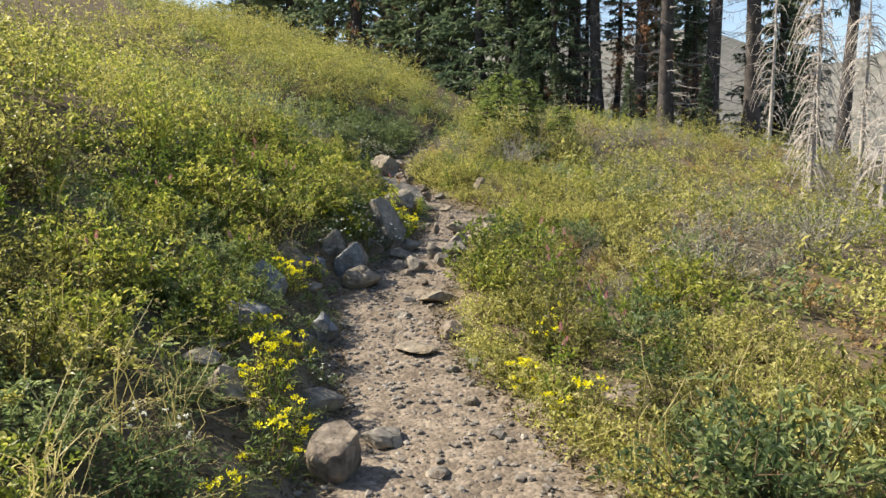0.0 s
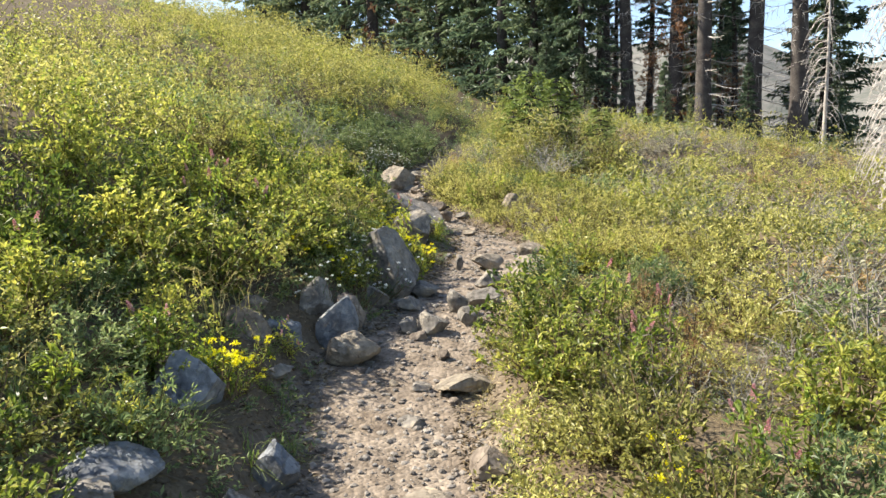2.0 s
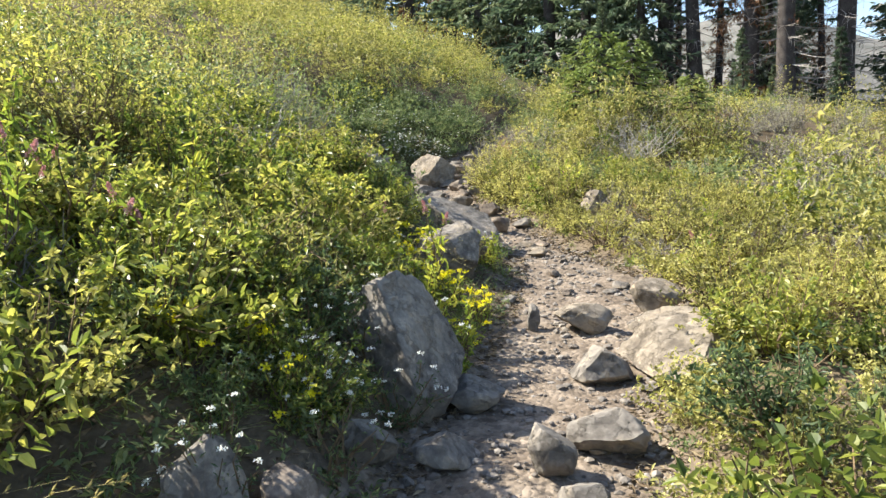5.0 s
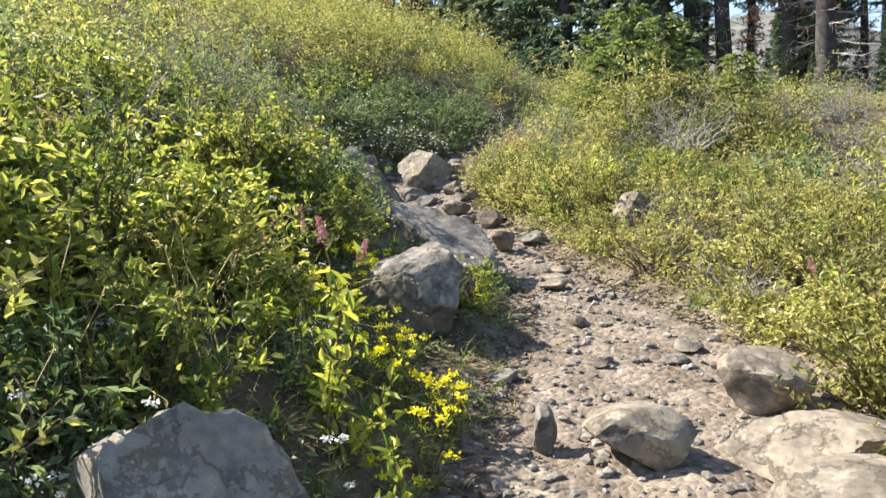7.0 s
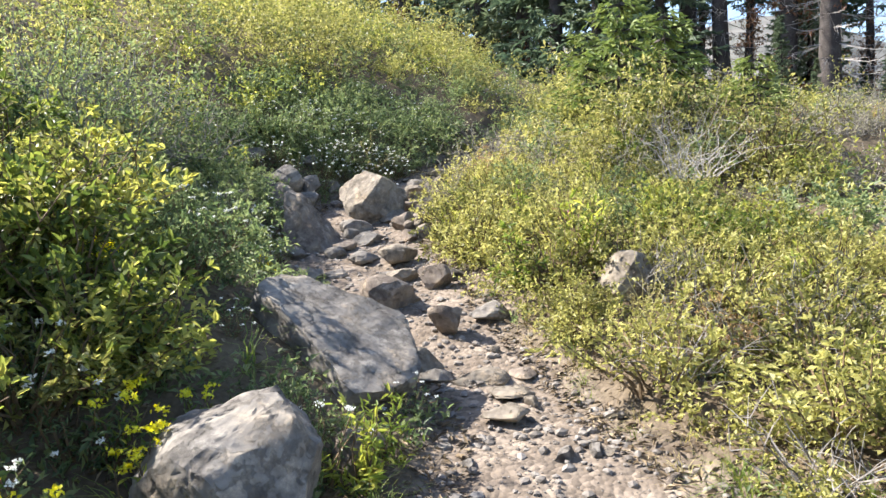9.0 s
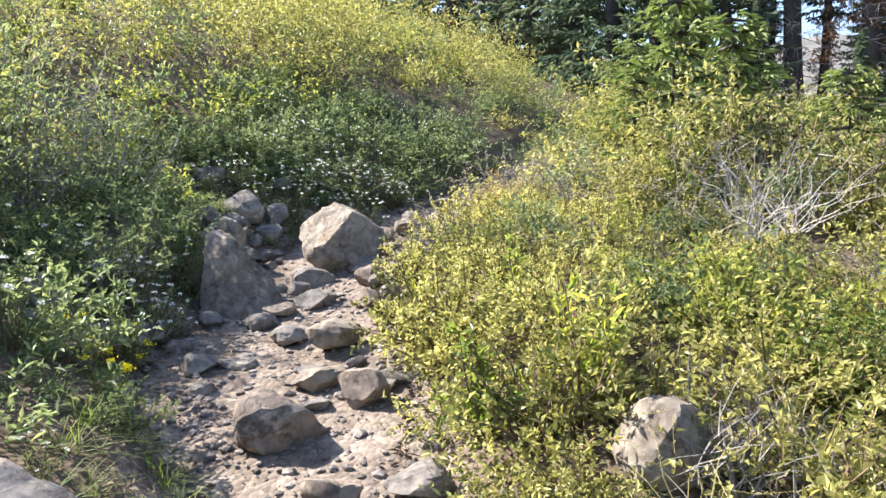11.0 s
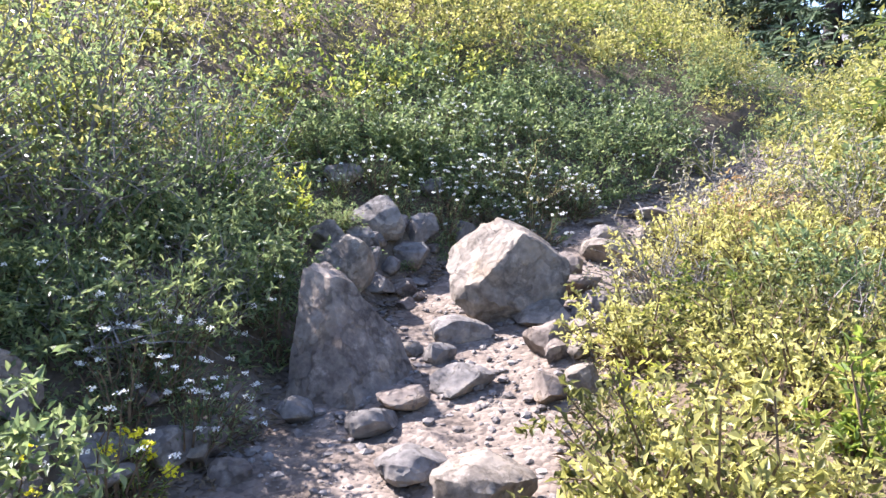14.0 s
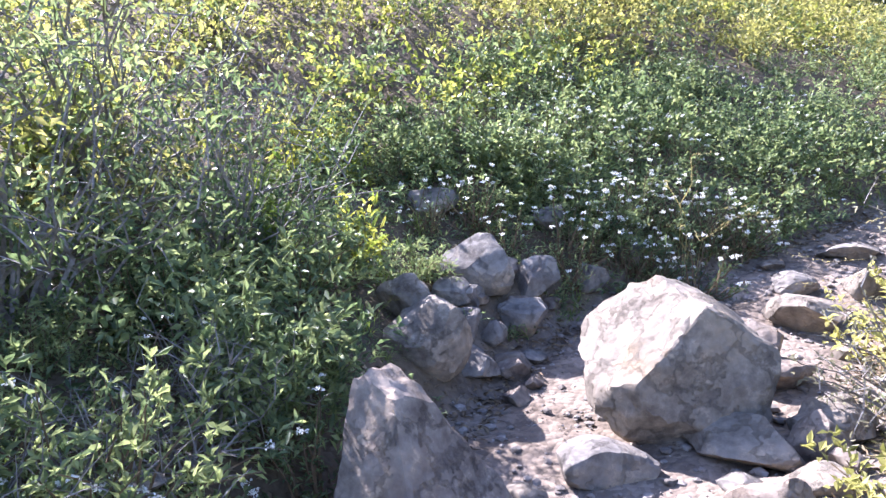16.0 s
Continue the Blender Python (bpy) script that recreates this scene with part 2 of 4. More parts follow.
RISE_Z = (-20, -2.5, -.15, -.08, -.05, 0, .1, .25, .4, .5, .72, .8, 1.08, 1.2, 1.3, 1.44, 1.66, 1.9, 2.1, 3.15, 3.9, 4.9, 6.5, 8, 10, 10)


def ease(v, a, b):
    s = np.clip((v - a) / (b - a), 0, 1)
    return s * s * (3 - 2 * s)


def trail_edges(y):
    return np.interp(y, TRAIL_Y, TRAIL_L), np.interp(y, TRAIL_Y, TRAIL_R)


def off_trail(x, y):
    """Metres outside the trail's edge: to its left, to its right (0 on it)."""
    a, b = trail_edges(y)
    return np.maximum(a - x, 0), np.maximum(x - b, 0)


def wave(x, y, s, k):
    return np.sin(x * s + 1.7 * k) * np.cos(y * s * 1.13 + 0.6 * k) + 0.5 * np.sin((x + y) * s * 2.1 + k)


def ground_z(x, y):
    x, y = np.asarray(x, float), np.asarray(y, float)
    dl, dr = off_trail(x, y)
    z = np.interp(y, RISE_Y, RISE_Z)
    z = z + (0.22 - 0.17 * np.exp(-((y - 11.7) / 1.2) ** 2)) * ease(dl, 0, 0.35) + 0.46 * np.clip(dl - 0.2 - 0.35 * np.exp(-((y - 11.7) / 1.2) ** 2), 0, 3.6) + 0.30 * np.clip(dl - 3.8, 0, 40) + 0.02 * np.clip(dl - 43, 0, 4000)
    z = z + 0.16 * ease(dr, 0, 0.5) - 0.055 * np.clip(dr - 0.8, 0, 3.4) - 0.16 * np.clip(dr - 4.2, 0, 40)
    z = z + 0.14 * np.exp(-((x - 0.5) / 1.0) ** 2 - ((y - 15.4) / 1.3) ** 2)
    z = z + 0.07 * np.exp(-((x + 0.75) / 0.35) ** 2 - ((y - 17.2) / 0.7) ** 2)
    far = ease(dl + dr, 0.3, 2.0)
    z = z + far * 0.07 * wave(x, y, 1.3, 1) + 0.012 * wave(x, y, 5.0, 2) + (1 - far) * 0.010 * wave(x, y, 13.0, 3)
    return z


# ---- mesh helpers ----
def mesh_from(name, verts, faces, mats, smooth=False, index=None):
    me = bpy.data.meshes.new(name)
    me.from_pydata([tuple(v) for v in verts], [], faces)
    for m in mats if isinstance(mats, (list, tuple)) else [mats]:
        me.materials.append(m)
    if index is not None:
        me.polygons.foreach_set("material_index", index)
    if smooth:
        me.polygons.foreach_set("use_smooth", [True] * len(me.polygons))
    me.update()
    return me


def part(name, me, parent, label=""):
    ob = new(name, me)
    ob.parent = parent
    return tagged(ob, label)


rng = np.random.default_rng(7)


def unit(v):
    return v / np.maximum(np.linalg.norm(v, axis=-1, keepdims=True), 1e-9)


def leaves(base, way, length, width, fold=0.25, droop=0.15):
    """Folded leaves, four corners each: base, two sides, tip."""
    base, way = np.asarray(base, float), unit(np.asarray(way, float))
    n = len(base)
    length, width = np.broadcast_to(length, n)[:, None], np.broadcast_to(width, n)[:, None]
    side = unit(np.cross(way, rng.normal(size=(n, 3)) * 0.6 + (0, 0, 1)))
    up = np.cross(side, way)
    mid = base + way * length * 0.5
    tip = base + way * length - up * length * droop
    v = np.stack([base, mid - side * width / 2 + up * width * fold, tip, mid + side * width / 2 + up * width * fold], 1).reshape(-1, 3)
    f = [t for k in range(0, 4 * n, 4) for t in ((k, k + 1, k + 2), (k, k + 2, k + 3))]
    return v, f


def oval_leaves(base, way, length, width, fold=0.18, droop=0.22):
    """Folded leaves with an oval outline, six corners each, bending over to the tip."""
    base, way = np.asarray(base, float), unit(np.asarray(way, float))
    n = len(base)
    length, width = np.broadcast_to(length, n)[:, None], np.broadcast_to(width, n)[:, None]
    side = unit(np.cross(way, rng.normal(size=(n, 3)) * 0.6 + (0, 0, 1)))
    up = np.cross(side, way)
    low, high = base + way * length * 0.30, base + way * length * 0.68 - up * length * droop * 0.4
    lift = up * width * fold
    tip = base + way * length - up * length * droop
    v = np.stack([base, low - side * width * 0.46 + lift, high - side * width * 0.42 + lift, tip, high + side * width * 0.42 + lift, low + side * width * 0.46 + lift], 1).reshape(-1, 3)
    f = [t for k in range(0, 6 * n, 6) for t in ((k, k + 1, k + 2, k + 3), (k, k + 3, k + 4, k + 5))]
    return v, f


def tubes(lines, radius, sides=3):
    """Thin tapering tubes along lines of points."""
    verts, faces = [], []
    for line, r in zip(lines, np.broadcast_to(radius, len(lines))):
        line = np.asarray(line, float)
        n = len(line)
        t = unit(np.gradient(line, axis=0))
        a = unit(np.cross(t, (0.31, 0.52, 0.8)))
        b = np.cross(t, a)
        k0 = len(verts)
        for k in range(n):
            rr = r * (1 - 0.75 * k / (n - 1))
            for s in range(sides):
                w = 2 * math.pi * s / sides
                verts.append(line[k] + rr * (math.cos(w) * a[k] + math.sin(w) * b[k]))
        for k in range(n - 1):
            for s in range(sides):
                p, q = k0 + k * sides + s, k0 + k * sides + (s + 1) % sides
                faces.append((p, q, q + sides, p + sides))
    return verts, faces


def arcs(n, height, spread, points=5, lean=0.4, upright=1.0):
    """n stems that rise from one root and bend outwards."""
    out = []
    for k in range(n):
        w = rng.uniform(0, 2 * math.pi)
        reach = spread * math.sqrt(rng.uniform(0.02, 1))
        top = height * (1 - 0.68 * (reach / spread) ** 2) * rng.uniform(0.72, 1.08)
        s = np.linspace(0, 1, points)
        bend = s ** (1.0 + lean)
        r0 = rng.uniform(0, 0.2) * spread
        line = np.stack([math.cos(w) * (r0 + (reach - r0) * bend), math.sin(w) * (r0 + (reach - r0) * bend), top * s ** upright - 0.04], 1)
        line[1:] += rng.normal(0, 0.035 * height, (points - 1, 3))
        out.append(line)
    return out


def along(lines, per, start, spread, up=0.5):
    """Points and ways for leaves along lines."""
    pts, ways = [], []
    for line in lines:
        s = np.sort(start + (1 - start) * rng.uniform(0, 1, per) ** 0.8) * (len(line) - 1)
        i = np.minimum(s.astype(int), len(line) - 2)
        f = (s - i)[:, None]
        p = line[i] * (1 - f) + line[i + 1] * f
        t = unit(line[i + 1] - line[i])
        pts.append(p + rng.normal(0, spread * 0.25, p.shape))
        ways.append(unit(rng.normal(size=p.shape)) + up * t + np.array((0, 0, 0.25)))
    return np.concatenate(pts), np.concatenate(ways)


def twigs(lines, per, length):
    """Short side twigs on stems."""
    out = []
    for line in lines:
        for _ in range(per):
            k = rng.integers(1, len(line))
            w = unit(rng.normal(size=3) + (0, 0, 0.6))
            p = line[k]
            l = length * rng.uniform(0.5, 1.1)
            out.append(np.stack([p, p + w * l * 0.5, p + w * l + (0, 0, -0.1 * l)]))
    return out


STEMS, FOLIAGE = {}, {}


def make_shrub(name, label, category, group, leaf_mat, height, spread, stems, side, per, leaf, width, start=0.25, stem_mat=None, flower=None, twiggy=False, fine=None, shape=leaves):
    """One bush, its root at the origin: stems, foliage and, where it has them, flowers."""
    ob = new(name)
    tagged(ob, label, category, group)
    main = arcs(stems, height, spread)
    small = twigs(main, side, 0.30 * height) if side else []
    bare = small if twiggy else []
    v, f = tubes(main + bare, [0.006 + 0.004 * height] * len(main) + [0.003 + 0.0015 * height] * len(bare))
    tagged(part("branchwork", mesh_from("branchwork", v, f, stem_mat or M_STEM), ob), kind="stuff")
    p, w = along(main, per, start, 0.1 * height)
    if small:
        p2, w2 = along(small, fine or max(2, per // 2), 0.1, 0.03 * height)
        p, w = np.concatenate([p, p2]), np.concatenate([w, w2])
    v, f = shape(p, w, leaf * rng.uniform(0.6, 1.25, len(p)), width * rng.uniform(0.7, 1.2, len(p)))
    part("foliage", mesh_from("foliage", v, f, leaf_mat), ob)
    if flower:
        flower(ob, main)
    return ob


def flower_heads(mat, name, radius, petals, size, share=1.0, label="", apart=True):
    """Flat clusters of small petals on the stems' tips; small ones stay joined."""
    def put(ob, lines):
        pts, ways = [], []
        for line in lines:
            if rng.uniform() > share and pts:
                continue
            tip = line[-1] + (0, 0, 0.03)
            o = rng.normal(0, radius * 0.5, (petals, 3)) * (1, 1, 0.35)
            pts.append(tip + o)
            ways.append(rng.normal(size=(petals, 3)) + (0, 0, 0.5))
        for p, w in zip(pts, ways) if apart else [(np.concatenate(pts), np.concatenate(ways))]:
            v, f = leaves(p, w, size, size * 0.8, fold=0.1)
            head = part(name, mesh_from(name, v, f, mat), ob, label)
            if not apart:
                tagged(head, kind="stuff")
    return put


def flower_spikes(mat, name, length, radius, petals, size, share=0.5, label=""):
    """Upright plumes of tiny petals on the stems' tips."""
    def put(ob, lines):
        done = 0
        for line in lines:
            if rng.uniform() > share and done:
                continue
            done += 1
            t = unit(line[-1] - line[-2])
            s = rng.uniform(0, 1, petals)
            o = unit(rng.normal(size=(petals, 3))) * (radius * (1.05 - 0.75 * s))[:, None]
            v, f = leaves(line[-1] + t * (s * length)[:, None] + o, o + (0, 0, radius), size, size * 0.8, fold=0.1)
            part(name, mesh_from(name, v, f, mat), ob, label)
    return put


def make_grass(name, label, mat, height, spread, blades, width, seeds=False):
    """A tuft of arching blades."""
    ob = new(name)
    tagged(ob, label, "grass", "grass tufts beside the trail")
    verts, faces = [], []
    tips = []
    for line in arcs(blades, height, spread, points=6, lean=0.9, upright=0.75):
        out = unit(line[-1] * (1, 1, 0) + 1e-4)
        line = line + np.linspace(0, 1, 6)[:, None] ** 3 * (out * 0.25 * height - np.array((0, 0, 0.22 * height)))
        side = unit(np.cross(out, (0, 0, 1)))
        k0 = len(verts)
        for k in range(6):
            w = width * (1 - 0.85 * k / 5)
            verts += [line[k] - side * w / 2, line[k] + side * w / 2]
        faces += [(k0 + 2 * k, k0 + 2 * k + 1, k0 + 2 * k + 3, k0 + 2 * k + 2) for k in range(5)]
        tips.append(line[-3:])
    tagged(part("blade_tuft", mesh_from("blade_tuft", verts, faces, mat), ob), kind="stuff")
    if seeds:
        p, w = along(tips, 12, 0.0, 0.01, up=1.2)
        v, f = leaves(p, w, 0.022, 0.006)
        tagged(part("seed_head", mesh_from("seed_head", v, f, M_GRASS), ob), kind="stuff")
    return ob


# ---- ground ----
def ladder(inner, step, reach, grow=1.25):
    """Even steps over inner, then ever wider ones out to reach."""
    a, b = inner
    mid = list(np.arange(a, b + 1e-6, step))
    lo, hi, s = [], [], step
    p, q = a, b
    while p > -reach or q < reach:
        s *= grow
        p, q = p - s, q + s
        lo.insert(0, p)
        hi.append(q)
    return np.array(lo + mid + hi)


def build_ground():
    xs, ys = ladder((-4.5, 4.0), 0.07, 3500), ladder((0.5, 24.0), 0.075, 3500)
    gx, gy = np.meshgrid(xs, ys)
    gz = ground_z(gx, gy)
    dl, dr = off_trail(gx, gy)
    rough = np.array([noise.noise((x * 6, y * 6, 0)) * 0.016 + noise.noise((x * 17, y * 17, 3)) * 0.008 for x, y in zip(gx.ravel(), gy.ravel())]).reshape(gx.shape)
    gz = gz + rough
    nx, ny = len(xs), len(ys)
    k = np.arange((ny - 1) * (nx - 1))
    i = k // (nx - 1) * nx + k % (nx - 1)
    faces = np.stack([i, i + 1, i + nx + 1, i + nx], 1).tolist()
    me = mesh_from("ground", np.stack([gx, gy, gz], -1).reshape(-1, 3).tolist(), faces, M_EARTH, smooth=True)
    edge = 0.14 + 0.10 * wave(gx, gy, 4.0, 5)
    mask = (1 - ease(dl + dr, np.maximum(edge - 0.12, 0.0), edge + 0.16)) * ease(-gy, -40, -30)
    me.attributes.new("trail", "FLOAT", "POINT").data.foreach_set("value", mask.ravel())
    tagged(new("ground", me), "pale trodden dirt trail through dark leaf litter on a slope", "ground", kind="structure")


build_ground()


def build_far_hill():
    """The bare mountainside beyond the valley to the right."""
    ang = np.radians(np.linspace(-8, 75, 90))
    verts, faces = [], []
    rows = 24
    for j in range(rows):
        s = j / (rows - 1)
        for a in ang:
            d = 420 + 520 * s
            top = 120 + 26 * math.sin(a * 9) + 12 * math.sin(a * 23) + 40 * math.sin(a * 2.2 + 0.5)
            z = -25 + (top + 25) * s ** 0.8 + 6 * math.sin(a * 60 + 5 * s) * s * (1 - s)
            verts.append((d * math.sin(a), d * math.cos(a), z))
    n = len(ang)
    for j in range(rows - 1):
        for k in range(n - 1):
            faces.append((j * n + k, j * n + k + 1, (j + 1) * n + k + 1, (j + 1) * n + k))
    tagged(new("backdrop", mesh_from("backdrop", verts, faces, M_HILL, smooth=True)), "grey-brown bare mountainside far beyond the trees", "hill", kind="structure")


build_far_hill()


# ---- rocks ----
def rock_mesh(size, seed, cuts=9, keep=0.72, detail=3, peak=0.0, shear=(0.0, 0.0), broad=()):
    """A boulder: a ball cut by random planes, then roughened; its foot sits a little in the ground."""
    r = np.random.default_rng(seed)
    bm = bmesh.new()
    bmesh.ops.create_icosphere(bm, subdivisions=detail, radius=1.0)
    planes = [(unit(r.normal(size=3)), keep + r.uniform(-0.14, 0.16)) for _ in range(cuts)]
    planes += [(unit(np.array(n, float)), d) for n, d in broad]
    shift = Vector(r.uniform(-50, 50, 3))
    for v in bm.verts:
        p = np.array(v.co)
        for n, d in planes:
            over = p @ n - d
            if over > 0:
                p = p - n * over * 0.93
        q = Vector(p)
        bump = 0.09 * noise.noise(q * 1.6 + shift) + 0.06 * noise.noise(q * 4.5 + shift) + 0.026 * noise.noise(q * 8 + shift) + 0.022 * noise.noise(q * 17 + shift) + 0.016 * noise.noise(q * 34 + shift)
        v.co = q * (1 + bump)
    lo = Vector([min(v.co[k] for v in bm.verts) for k in range(3)])
    hi = Vector([max(v.co[k] for v in bm.verts) for k in range(3)])
    for v in bm.verts:
        v.co = Vector([((v.co[k] - lo[k]) / (hi[k] - lo[k]) - (0.5, 0.5, 0.0)[k]) * size[k] for k in range(3)])
    for v in bm.verts:
        s = v.co.z / size[2]
        v.co.x, v.co.y = v.co.x * (1 - peak * s) + shear[0] * s, v.co.y * (1 - peak * s) + shear[1] * s
    me = bpy.data.meshes.new("rock")
    bm.to_mesh(me)
    bm.free()
    me.polygons.foreach_set("use_smooth", [True] * len(me.polygons))
    me.set_sharp_from_angle(angle=radians(24))
    return me


SEED = [100]


def rock(x, y, w, d, h, mat=None, turn=0.0, tip=0.0, roll=0.0, sink=0.25, cuts=10, keep=0.60, label="", name="rock", z=None, peak=0.0, shear=(0.0, 0.0), broad=()):
    """A stone w wide, d deep and h high over the ground at (x, y)."""
    SEED[0] += 1
    big = max(w, d, h)
    me = rock_mesh((w, d, h * (1 + sink)), SEED[0], cuts, keep, 5 if big > 0.45 else 4 if big > 0.2 else 3, peak, shear, broad)
    mat = mat or (M_ROCK, M_PALE, M_ROCK, M_BROWN)[SEED[0] % 4]
    me.materials.append(mat)
    ob = new(name, me)
    colour = {M_ROCK: "grey", M_PALE: "pale sandy", M_BLUE: "blue-grey", M_BROWN: "brown"}[mat]
    kind = "boulder" if big > 0.5 else "stone"
    tagged(ob, label or colour + (" weathered angular " if cuts > 8 else " rounded weathered ") + kind + (" lying beside the dirt trail" if big > 0.35 else " set in the trodden dirt trail"), "rock", "rocks along the trail")
    ob.matrix_world = pose(x, y, (float(ground_z(x, y)) if z is None else z) - sink * h, tip, roll, turn)
    return ob


rock(-3.09, 18.55, 0.32, 0.27, 0.15, M_ROCK, 32)
rock(-2.60, 18.16, 0.44, 0.34, 0.26, M_ROCK, 29)
rock(-2.36, 18.44, 0.27, 0.23, 0.21, M_ROCK, 24)
rock(-2.32, 18.19, 0.27, 0.23, 0.16, M_ROCK, 25)
rock(-2.36, 17.93, 0.16, 0.13, 0.12, M_ROCK, 27)
rock(-2.37, 17.71, 0.16, 0.14, 0.06, M_ROCK, 29)
rock(-2.42, 17.81, 0.11, 0.10, 0.14, M_ROCK, 29)
rock(-2.58, 17.52, 0.28, 0.23, 0.22, M_PALE, 34)
rock(-2.50, 18.94, 0.20, 0.17, 0.16, M_ROCK, 23)
rock(-2.17, 18.80, 0.21, 0.18, 0.16, M_ROCK, 19)
rock(-2.06, 19.15, 0.18, 0.16, 0.12, M_ROCK, 16)
rock(-2.19, 18.06, 0.13, 0.11, 0.06, M_ROCK, 24)
rock(-2.68, 17.02, 0.16, 0.13, 0.08, M_ROCK, 42)
rock(-1.09, 18.82, 0.37, 0.32, 0.16, M_PALE, 4)
rock(-1.16, 19.26, 0.25, 0.21, 0.11, M_ROCK, 5)
rock(-0.82, 19.21, 0.22, 0.19, 0.16, M_PALE, 0)
rock(-1.15, 17.48, 0.40, 0.34, 0.14, M_PALE, 8)
rock(-0.89, 17.67, 0.28, 0.24, 0.13, M_PALE, 2)
rock(-0.86, 17.25, 0.27, 0.23, 0.08, M_PALE, 2)
rock(-1.10, 18.09, 0.28, 0.24, 0.11, M_BROWN, 5)
rock(-0.82, 17.10, 0.27, 0.23, 0.05, M_PALE, 1)
rock(-1.53, 17.20, 0.35, 0.29, 0.12, M_ROCK, 18)
rock(-1.11, 17.20, 0.14, 0.12, 0.05, M_ROCK, 8)
rock(-0.94, 19.95, 0.35, 0.30, 0.09, M_ROCK, 1)
rock(-1.33, 17.81, 0.30, 0.26, 0.17, M_ROCK, 17)
rock(-1.50, 16.84, 0.17, 0.14, 0.10, M_ROCK, 24)
rock(-1.27, 16.57, 0.30, 0.26, 0.11, M_ROCK, 22)
rock(-1.48, 16.12, 0.22, 0.19, 0.11, M_ROCK, 28)
rock(-1.89, 16.38, 0.17, 0.15, 0.08, M_PALE, 31)
rock(-1.82, 16.07, 0.16, 0.13, 0.10, M_ROCK, 33)
rock(-1.44, 16.31, 0.23, 0.19, 0.08, M_BROWN, 26)
rock(-1.16, 15.83, 0.27, 0.23, 0.10, M_ROCK, 25)
rock(-0.84, 15.69, 0.34, 0.29, 0.16, M_PALE, 21)
rock(-0.83, 15.33, 0.25, 0.21, 0.05, M_ROCK, 24)
rock(-0.63, 15.40, 0.12, 0.10, 0.06, M_ROCK, 19)
rock(-1.50, 15.34, 0.21, 0.18, 0.10, M_ROCK, 35)
rock(-1.32, 15.43, 0.22, 0.19, 0.05, M_ROCK, 31)
rock(-1.99, 15.20, 0.31, 0.26, 0.10, M_ROCK, 43)
rock(-0.75, 15.17, 0.29, 0.25, 0.10, M_PALE, 23)
rock(-0.40, 15.10, 0.16, 0.13, 0.05, M_ROCK, 16)
rock(-1.35, 15.07, 0.15, 0.12, 0.05, M_ROCK, 36)
rock(-1.72, 14.96, 0.19, 0.16, 0.07, M_ROCK, 43)
rock(-2.31, 15.20, 0.18, 0.15, 0.23, M_BROWN, 47)
rock(-2.11, 15.06, 0.18, 0.15, 0.13, M_BROWN, 47)
rock(-2.40, 15.97, 0.22, 0.19, 0.07, M_ROCK, 40)
rock(-0.37, 13.52, 0.22, 0.19, 0.16, M_PALE, 7)
rock(-0.07, 13.47, 0.30, 0.26, 0.08, M_PALE, 3)
rock(0.09, 13.23, 0.23, 0.19, 0.05, M_PALE, 0)
rock(0.06, 12.95, 0.23, 0.19, 0.08, M_PALE, 1)
rock(-0.46, 14.98, 0.25, 0.22, 0.17, M_BROWN, 6)
rock(-0.73, 14.62, 0.42, 0.35, 0.24, M_BROWN, 10)
rock(-0.30, 14.03, 0.21, 0.18, 0.18, M_BROWN, 5)
rock(-0.05, 14.26, 0.26, 0.22, 0.10, M_ROCK, 2)
rock(0.78, 14.16, 0.32, 0.26, 0.24, M_PALE, -7, z=1.14)
rock(-0.46, 12.34, 0.20, 0.17, 0.14, M_BROWN, 13)
rock(-1.26, 18.23, 0.31, 0.27, 0.22, M_BROWN, 9)
rock(-0.07, 10.59, 0.09, 0.08, 0.18, M_ROCK, -1)
rock(0.26, 10.54, 0.40, 0.34, 0.17, M_PALE, -8)
rock(0.83, 10.53, 0.55, 0.47, 0.16, M_PALE, -20)
rock(-1.55, 7.08, 0.32, 0.28, 0.46, M_BROWN, 23, z=0.30)
rock(-1.37, 7.36, 0.30, 0.26, 0.30, M_BLUE, 19, z=0.30, cuts=6, keep=0.7, broad=(((0.1, -0.2, 1), 0.5), ((0, -1, 0.1), 0.5), ((0.95, -0.2, 0), 0.55)))
rock(-1.22, 7.86, 0.28, 0.24, 0.34, M_ROCK, 15, z=0.50)
rock(-1.02, 7.66, 0.34, 0.26, 0.38, M_BLUE, 12, z=0.33)
rock(-0.96, 8.02, 0.24, 0.20, 0.34, M_BROWN, 11, z=0.34)
rock(-0.88, 7.49, 0.43, 0.37, 0.23, M_PALE, 11)
rock(-0.82, 8.52, 0.25, 0.21, 0.20, M_ROCK, 8)
rock(-0.52, 8.66, 0.28, 0.24, 0.13, M_ROCK, 3)
rock(-0.44, 9.32, 0.36, 0.30, 0.15, M_ROCK, 2)
rock(-0.29, 8.07, 0.28, 0.24, 0.17, M_ROCK, 1)
rock(-0.49, 8.15, 0.18, 0.15, 0.11, M_ROCK, 4)
rock(0.17, 8.82, 0.35, 0.29, 0.18, M_ROCK, -4)
rock(0.66, 9.70, 0.62, 0.78, 0.30, M_PALE, -7)
rock(0.26, 9.67, 0.36, 0.30, 0.19, M_ROCK, -4)
rock(0.82, 10.95, 0.38, 0.32, 0.23, M_PALE, -8)
rock(-0.08, 8.57, 0.20, 0.17, 0.21, M_ROCK, -1)
rock(0.01, 8.23, 0.20, 0.17, 0.15, M_ROCK, -2)
rock(-1.28, 6.83, 0.23, 0.19, 0.09, M_ROCK, 21)
rock(-1.61, 7.43, 0.24, 0.20, 0.13, M_BROWN, 22)
